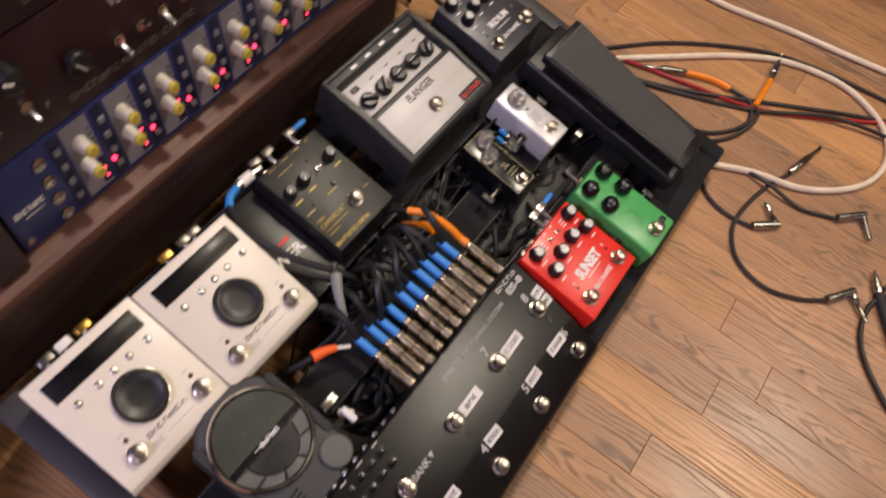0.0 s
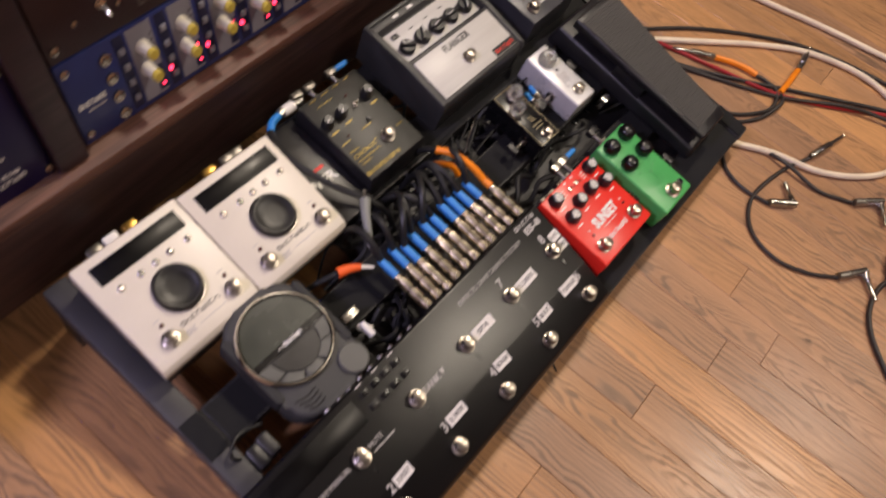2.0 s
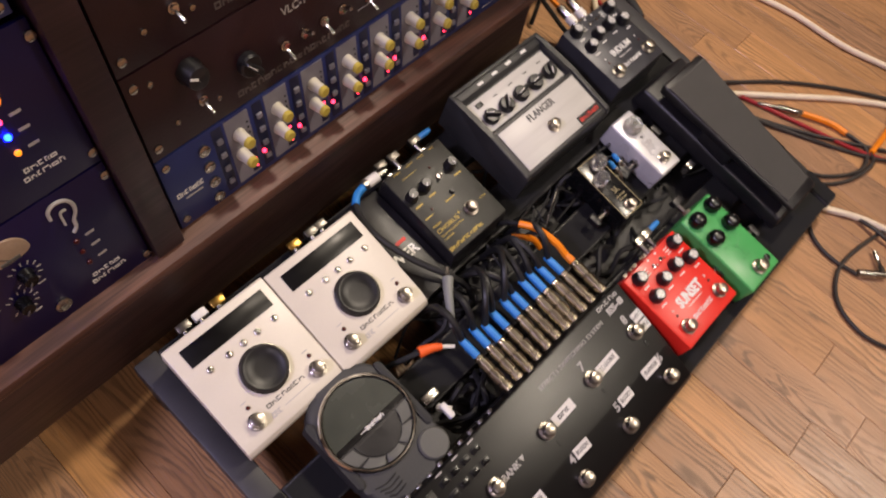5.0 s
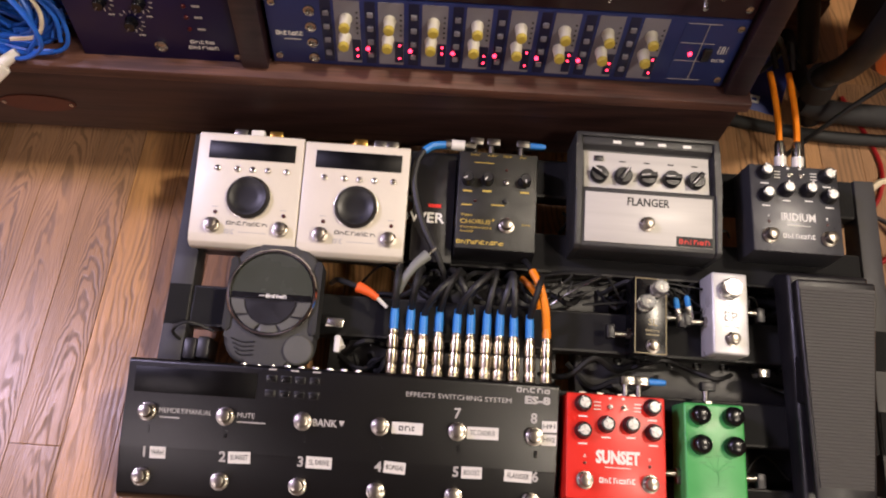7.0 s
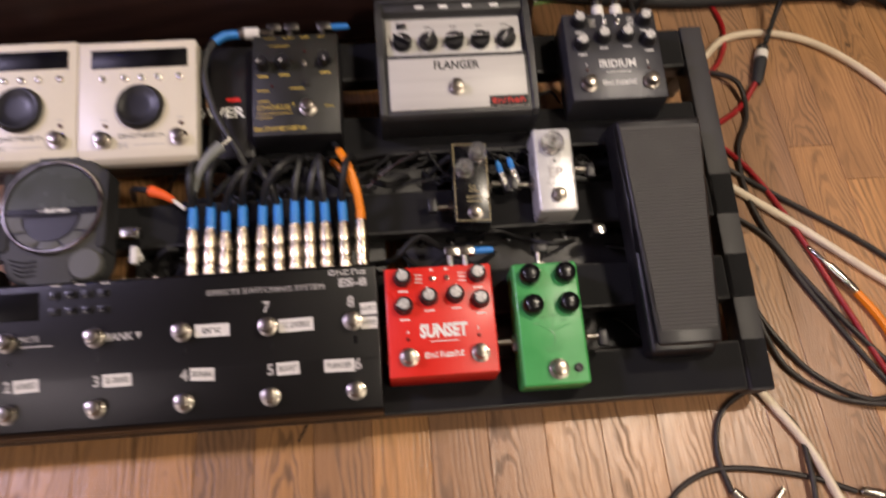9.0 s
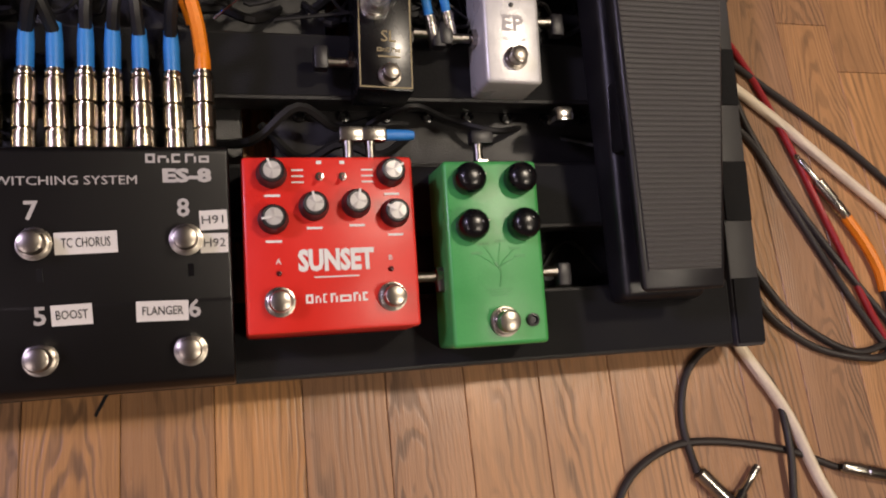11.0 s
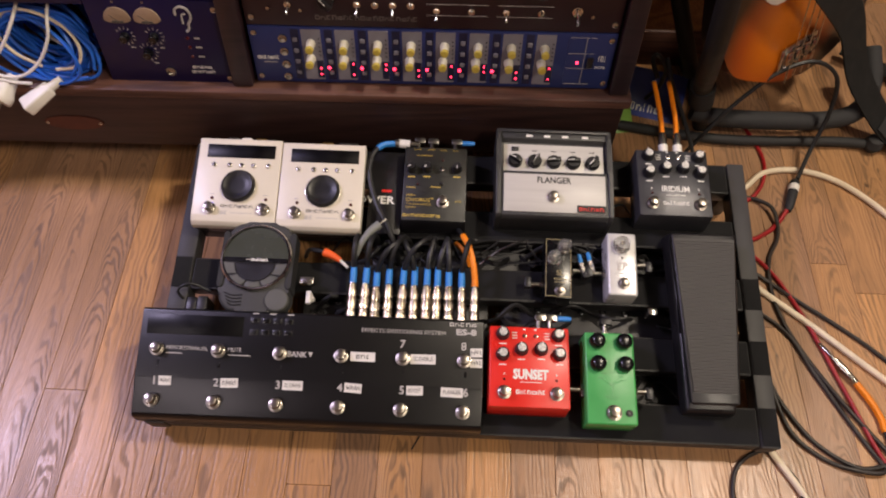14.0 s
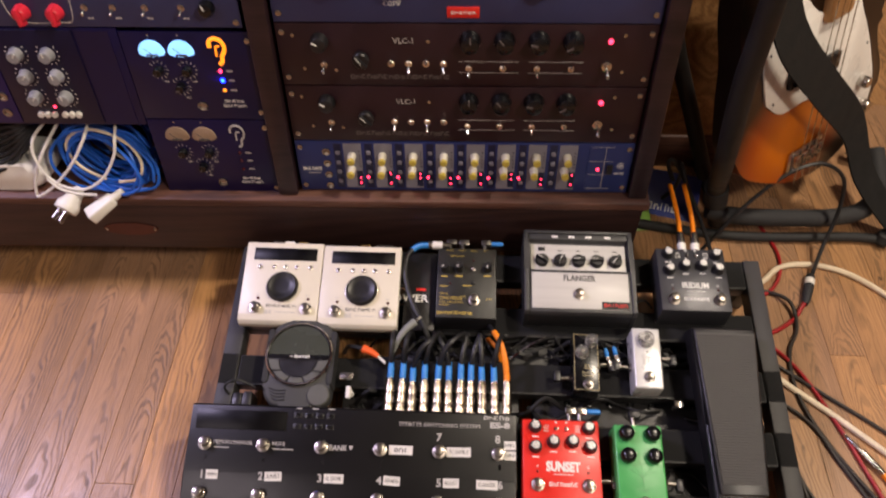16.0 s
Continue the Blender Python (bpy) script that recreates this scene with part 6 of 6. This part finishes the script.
# inline connector by the ivory cable
con = thing("inline_connector", T(0.915, 0.372, 0.008) @ pose(0, 0, 0, 0, 0, -112) @ pose(0, 0, 0, 0, 90), "black inline cable connector with white tape", "connector")
part("shell", lathe([(0.0045, -0.004), (0.0075, 0), (0.0080, 0.030), (0.0070, 0.052), (0.0045, 0.062)], 14), RUBBER, con)
part("tape", lathe([(0.0082, 0.008), (0.0083, 0.020)], 14), WHITE_PLASTIC, con)
floor_cable("red_cable", [(0.890, 0.316), (0.868, 0.288), (0.838, 0.266), (0.80, 0.25)], 0.0036, CABLE_RED, "red cable leaving the inline connector", "red cables", {0: 0.008})
cable("instrument_cable", [(0.918, 0.376, 0.012), (0.940, 0.420, 0.030), (0.955, 0.455, 0.085), (0.945, 0.475, 0.140), (0.900, 0.480, 0.165), (0.845, 0.465, 0.150), (0.795, 0.445, 0.100), (0.762, 0.430, 0.045), (0.740, 0.420, 0.006)], 0.0034, CABLE_BLACK, "black cable arching over the guitar stand foot", "instrument cables", m=Matrix())
floor_cable("instrument_cable", [(0.800, 0.34), (0.838, 0.34), (0.866, 0.315), (0.868, 0.270), (0.846, 0.225), (0.84, 0.16), (0.858, 0.09), (0.905, 0.0), (0.985, -0.12), (1.05, -0.22), (1.12, -0.34), (1.20, -0.47)], 0.0032, FLOOR_BLACK, "black instrument cable on the wooden floor", "instrument cables", {2: 0.012})

# ---- guitar corner ----
G = Matrix(((0.776, -0.131, 0.617, 0.873), (0.630, 0.161, -0.760, 0.497), (0.0, 0.978, 0.208, 0.170), (0, 0, 0, 1)))
bass = thing("bass_guitar", G, "sunburst bass guitar with white pickguard on a stand", "guitar")
OUT = [(0.02, -0.062), (0.09, -0.062), (0.15, -0.035), (0.185, 0.02), (0.18, 0.08), (0.15, 0.135), (0.135, 0.18), (0.145, 0.23), (0.16, 0.285), (0.15, 0.325), (0.12, 0.315), (0.085, 0.27), (0.04, 0.258), (-0.03, 0.262), (-0.08, 0.30), (-0.13, 0.36), (-0.18, 0.38), (-0.208, 0.34), (-0.208, 0.29), (-0.196, 0.23), (-0.194, 0.168), (-0.19, 0.12), (-0.183, 0.087), (-0.16, 0.045), (-0.127, 0.013), (-0.046, -0.035)]
ring = [(p.x, p.y) for p in smooth_line([(x, y, 0) for x, y in OUT + OUT[:1]], 4)][:-1]
part("body", prism(ring, -0.036, 0.0, 0.010, 3), SUNBURST, bass, "orange and dark brown sunburst lacquer")
PG = [(-0.128, 0.147), (-0.085, 0.114), (-0.02, 0.112), (0.04, 0.085), (0.095, 0.03), (0.144, -0.013), (0.16, 0.02), (0.159, 0.066), (0.135, 0.12), (0.110, 0.165), (0.08, 0.21), (0.05, 0.245), (-0.03, 0.25), (-0.08, 0.29), (-0.13, 0.31), (-0.152, 0.28), (-0.150, 0.235), (-0.142, 0.19)]
ring = [(p.x, p.y) for p in smooth_line([(x, y, 0) for x, y in PG + PG[:1]], 4)][:-1]
part("pickguard", prism(ring, 0.0003, 0.0028, 0.0008), STAGE_WHITE, bass, "white plastic pickguard")
part("bridge", box(-0.042, 0.042, -0.020, 0.020, 0.0, 0.006, 0.002), CHROME, bass, "chrome bridge")
for k in range(4):
    x = -0.0285 + 0.019 * k
    part("saddle", box(x - 0.006, x + 0.006, -0.006, 0.014, 0.006, 0.014, 0.002), CHROME, bass)
    part("bridge_screw", lathe([(0.003, 0), (0.003, 0.004), (0, 0.005)], 10), STEEL, bass, m=T(x, -0.014, 0.006))
    part("string", tube([(x, -0.018, 0.012), (x, 0.010, 0.0150), (x * 0.7, 0.60, 0.020)], 0.0009, 6, 2), STEEL, bass)
for x, y in ((-0.062, 0.172), (0.000, 0.160)):
    part("pickup", box(x - 0.028, x + 0.028, y - 0.015, y + 0.015, 0.0028, 0.012, 0.003), GLOSS_BLACK, bass)
for x, y in ((0.120, 0.082), (0.140, 0.030)):
    part("control_knob", lathe([(0.0095, 0.0028), (0.0095, 0.016), (0.008, 0.0185), (0, 0.0185)], 16), CHROME, bass, m=T(x, y, 0))
for x, y in ((-0.112, 0.143), (-0.138, 0.23), (0.152, 0.0), (0.112, 0.15)):
    part("screw", lathe([(0.0022, 0.0028), (0.0018, 0.0036), (0, 0.0036)], 8), PLASTIC, bass, m=T(x, y, 0))
part("neck", box(-0.029, 0.029, 0.235, 0.90, -0.012, 0.014, 0.006), PANEL_WOOD, bass)
part("strap_button", lathe([(0.006, 0), (0.004, 0.004), (0.007, 0.010), (0, 0.011)], 12), CHROME, bass, m=T(0.055, -0.062, -0.020) @ pose(0, 0, 0, 90))


def ribbon(pts, width, thick, side, end_width=None):
    """A strap along the points, whose width may change towards its end."""
    line = smooth_line(pts, 6)
    bm = bmesh.new()
    rows = []
    for i, p in enumerate(line):
        way = (line[min(i + 1, len(line) - 1)] - line[max(i - 1, 0)]).normalized()
        a = (side - way * side.dot(way)).normalized()
        nrm = way.cross(a)
        w = width + ((end_width or width) - width) * min(max(1.8 * i / len(line) - 0.5, 0), 1)
        rows.append([bm.verts.new(p + a * (sx * w / 2) + nrm * (sz * thick / 2)) for sx, sz in ((-1, -1), (1, -1), (1, 1), (-1, 1))])
    for a, b in zip(rows, rows[1:]):
        for k in range(4):
            bm.faces.new((a[k], a[(k + 1) % 4], b[(k + 1) % 4], b[k]))
    bm.faces.new(rows[0][::-1])
    bm.faces.new(rows[-1])
    return bm


strap_line = [G @ Vector(p) for p in ((-0.240, 0.46, 0.035), (-0.188, 0.345, 0.034), (-0.138, 0.257, 0.034), (-0.040, 0.149, 0.036), (0.068, 0.035, 0.036))]
strap_line += [Vector(p) for p in ((0.995, 0.505, 0.120), (1.060, 0.472, 0.050), (1.112, 0.452, 0.014), (1.160, 0.432, 0.008), (1.196, 0.445, 0.012), (1.203, 0.510, 0.026), (1.173, 0.575, 0.020), (1.113, 0.625, 0.020), (1.05, 0.66, 0.03))]
strap = thing("guitar_strap", Matrix(), "black woven guitar strap hanging to the floor", "strap")
part("webbing", ribbon(strap_line, 0.056, 0.003, Vector((0.75, 0.65, 0.12)), 0.026), STRAP, strap)
part("end_tab", ribbon([p + Vector((-0.001, -0.002, 0.003)) for p in strap_line[6:9]], 0.036, 0.003, Vector((0.75, 0.65, 0.12))), RUBBER, strap)
stand = thing("guitar_stand", T(0.80, 0.48, 0), "black guitar stand with grey foam padding", "guitar stand")
part("foam_yoke", tube([(-0.050, -0.004, 0.052), (-0.010, -0.010, 0.046), (0.080, -0.012, 0.045), (0.170, -0.008, 0.047), (0.222, 0.008, 0.056), (0.244, 0.046, 0.076), (0.244, 0.100, 0.105)], 0.0150, 14), FOAM, stand, "grey foam padded tube")
part("front_leg", tube([(-0.19, 0.000, 0.012), (0.0, -0.026, 0.011), (0.20, -0.022, 0.011), (0.255, -0.026, 0.012)], 0.0085, 12), RUBBER, stand)
part("leg_cap", lathe([(0.0, -0.014), (0.012, -0.010), (0.016, 0.0), (0.012, 0.012), (0, 0.016)], 16), RUBBER, stand, m=T(0.258, -0.027, 0.015))
part("post", tube([(-0.025, -0.005, 0.020), (-0.048, -0.005, 0.10), (-0.085, -0.075, 0.21), (-0.106, -0.110, 0.30), (-0.119, -0.115, 0.41), (-0.123, -0.115, 0.53), (-0.138, -0.120, 0.80)], 0.0150, 14), STAND_BLACK, stand)
part("post_collar", tube([(-0.042, -0.004, 0.075), (-0.052, -0.010, 0.115)], 0.0200, 14), RUBBER, stand)
part("rear_post", tube([(-0.060, 0.030, 0.10), (-0.110, 0.060, 0.22), (-0.158, 0.082, 0.34), (-0.172, 0.090, 0.42), (-0.176, 0.092, 0.75)], 0.013, 12), STAND_BLACK, stand)
part("rear_leg", tube([(-0.012, 0.0, 0.02), (-0.03, 0.14, 0.014), (-0.05, 0.28, 0.014)], 0.011, 12), RUBBER, stand)
tagged(part("guitar_case", prism(rounded(0, 0, 0.26, 0.20, 0.05, 6), 0, 0.85, 0.02), STRAP, m=T(0.96, 1.12, 0) @ pose(0, 0, 0, 0, 0, 12)), "black soft guitar case standing behind the stand", "guitar case")
crate = thing("wooden_cabinet", T(0.70, 0.80, 0), "brown wooden cabinet standing beside the desk", "cabinet")
part("carcass", box(-0.070, 0.100, -0.165, 0.30, 0.0, 0.74, 0.003), PANEL_WOOD, crate)
part("skirting", box(-0.074, 0.104, -0.170, 0.30, 0.0, 0.078, 0.003), EDGE_WOOD, crate)
pk = thing("string_packet", T(0.692, 0.536, 0.0) @ pose(0, 0, 0, 0, 0, -14) @ pose(0, 0, 0, 22), "blue string packet with printed mark on the floor", "packet")
part("card", box(-0.052, 0.062, -0.060, 0.060, 0.0, 0.012, 0.001), PACKET_BLUE, pk)
bars(pk, 0.004, -0.012, 0.012, (0.006, 0.010, 0.004, 0.008, 0.014), 0.014, WHITE_INK, 0.003)
part("support", box(-0.04, 0.04, 0.045, 0.058, -0.045, 0.0), PACKET_BLUE, pk)
pg = thing("green_card", T(0.640, 0.502, 0.012) @ pose(0, 0, 0, 0, 0, 8) @ pose(0, 0, 0, 24), "green and white printed card on the floor", "card")
part("card", box(-0.022, 0.022, -0.036, 0.036, 0.0, 0.004, 0.0006), PACKET_GREEN, pg)
bars(pg, 0.0, -0.028, 0.004, (0.006, 0.008, 0.006, 0.008), 0.007, WHITE_INK, 0.001)
bm = hexa([(0, 0, 0.0005), (0.030, 0.006, 0.0005), (0.036, 0.034, 0.004), (0.004, 0.026, 0.0005)], [(0, 0, 0.0012), (0.030, 0.006, 0.0012), (0.036, 0.034, 0.0047), (0.004, 0.026, 0.0012)])
merge(bm, hexa([(0.004, 0.026, 0.0012), (0.036, 0.034, 0.0047), (0.044, 0.044, 0.012), (0.020, 0.040, 0.014)], [(0.004, 0.026, 0.0019), (0.036, 0.034, 0.0054), (0.044, 0.044, 0.0127), (0.020, 0.040, 0.0147)]))
tagged(part("paper_scrap", bm, PAPER, m=T(1.176, 0.272, 0)), "crumpled white paper scrap on the floor", "paper")
rug = thing("rug", T(1.72, -0.02, 0) @ pose(0, 0, 0, 0, 0, 12), "red patterned woven rug on the wooden floor", "rug")
part("pile", box(-0.30, 0.40, -0.30, 0.45, 0.0005, 0.008, 0.002), RUG_RED, rug)
leg = thing("wooden_stool", T(1.44, -0.22, 0), "dark brown wooden furniture foot on the floor", "furniture")
part("block", box(-0.06, 0.20, -0.14, 0.10, 0.0, 0.34, 0.008), DESK_WOOD, leg)
tagged(part("splinter_mark", prism([(0, 0), (0.0018, -0.0006), (0.0142, 0.0236), (0.0125, 0.0245)], 0.0002, 0.0012), BLACK_INK, m=T(0.3235, -0.0835, 0)), "dark splinter lying on the floor boards", "splinter")

# ---- floor planks ----
rng = random.Random(5)
PLANK = {}
W = 0.0570


def plank_mesh(length):
    if length not in PLANK:
        bm = box(-W / 2 + 0.0002, W / 2 - 0.0002, 0.0002, length - 0.0002, -0.010, 0.0, 0.0005, 1)
        me = bpy.data.meshes.new("plank")
        bm.to_mesh(me)
        bm.free()
        me.materials.append(PLANK_WOOD)
        PLANK[length] = me
    return PLANK[length]


LENGTHS = (0.58, 0.76, 0.94, 1.15, 1.4)
KNOWN = {0: -0.134, 5: -0.2195, 3: -0.181}
# warmth, share of arched figure and lightness of the strips that lie in the open
TINT = {-8: (0.35, 0.5, 1.0), -7: (0.3, 0.6, 1.0), -6: (0.35, 0.85, 0.98), -5: (0.85, 0.1, 1.05), -4: (0.6, 0.2, 0.95), -3: (0.55, 0.1, 0.95), -2: (0.6, 0.15, 0.95), -1: (0.7, 0.1, 1.0), 0: (0.75, 0.1, 1.0), 1: (0.35, 0.05, 0.78), 2: (0.7, 0.7, 0.9), 3: (0.5, 0.15, 0.86), 4: (0.95, 0.1, 1.08), 5: (0.3, 0.1, 0.9), 6: (0.4, 0.7, 0.98), 7: (0.5, 0.25, 1.0), 8: (0.6, 0.1, 1.04), 9: (0.55, 0.1, 1.05), 10: (0.5, 0.5, 1.0)}
outer = bmesh.new()
for row in range(-34, 52):
    x = 0.1965 + W * row
    y = (KNOWN[row] - 1.44 if row in KNOWN else rng.uniform(-2.0, -1.5))
    first = KNOWN.get(row)
    while y < 1.5:
        ln = rng.choice(LENGTHS)
        if first is not None:
            ln = 0.72
            if y + 0.01 > first:
                first, ln = None, rng.choice(LENGTHS)
        near = -0.75 < x < 1.45 and y + ln > -0.75 and y < 0.95
        if near:
            ob = new("plank", plank_mesh(ln))
            ob.parent = FLOOR
            ob.location = (x, y, 0)
            warm, arch, light = TINT.get(row, (rng.uniform(0.35, 0.85), rng.choice((0.1, 0.15, 0.3, 0.8)), rng.uniform(0.88, 1.08)))
            ob.color = (warm + rng.uniform(-0.08, 0.08), arch, light + rng.uniform(-0.04, 0.04), 1)
        else:
            merge(outer, box(x - W / 2 + 0.0004, x + W / 2 - 0.0004, y + 0.0004, y + ln - 0.0004, -0.010, 0.0))
        y += ln
tagged(part("outer_planks", outer, FLOOR_WOOD, FLOOR), kind="stuff")
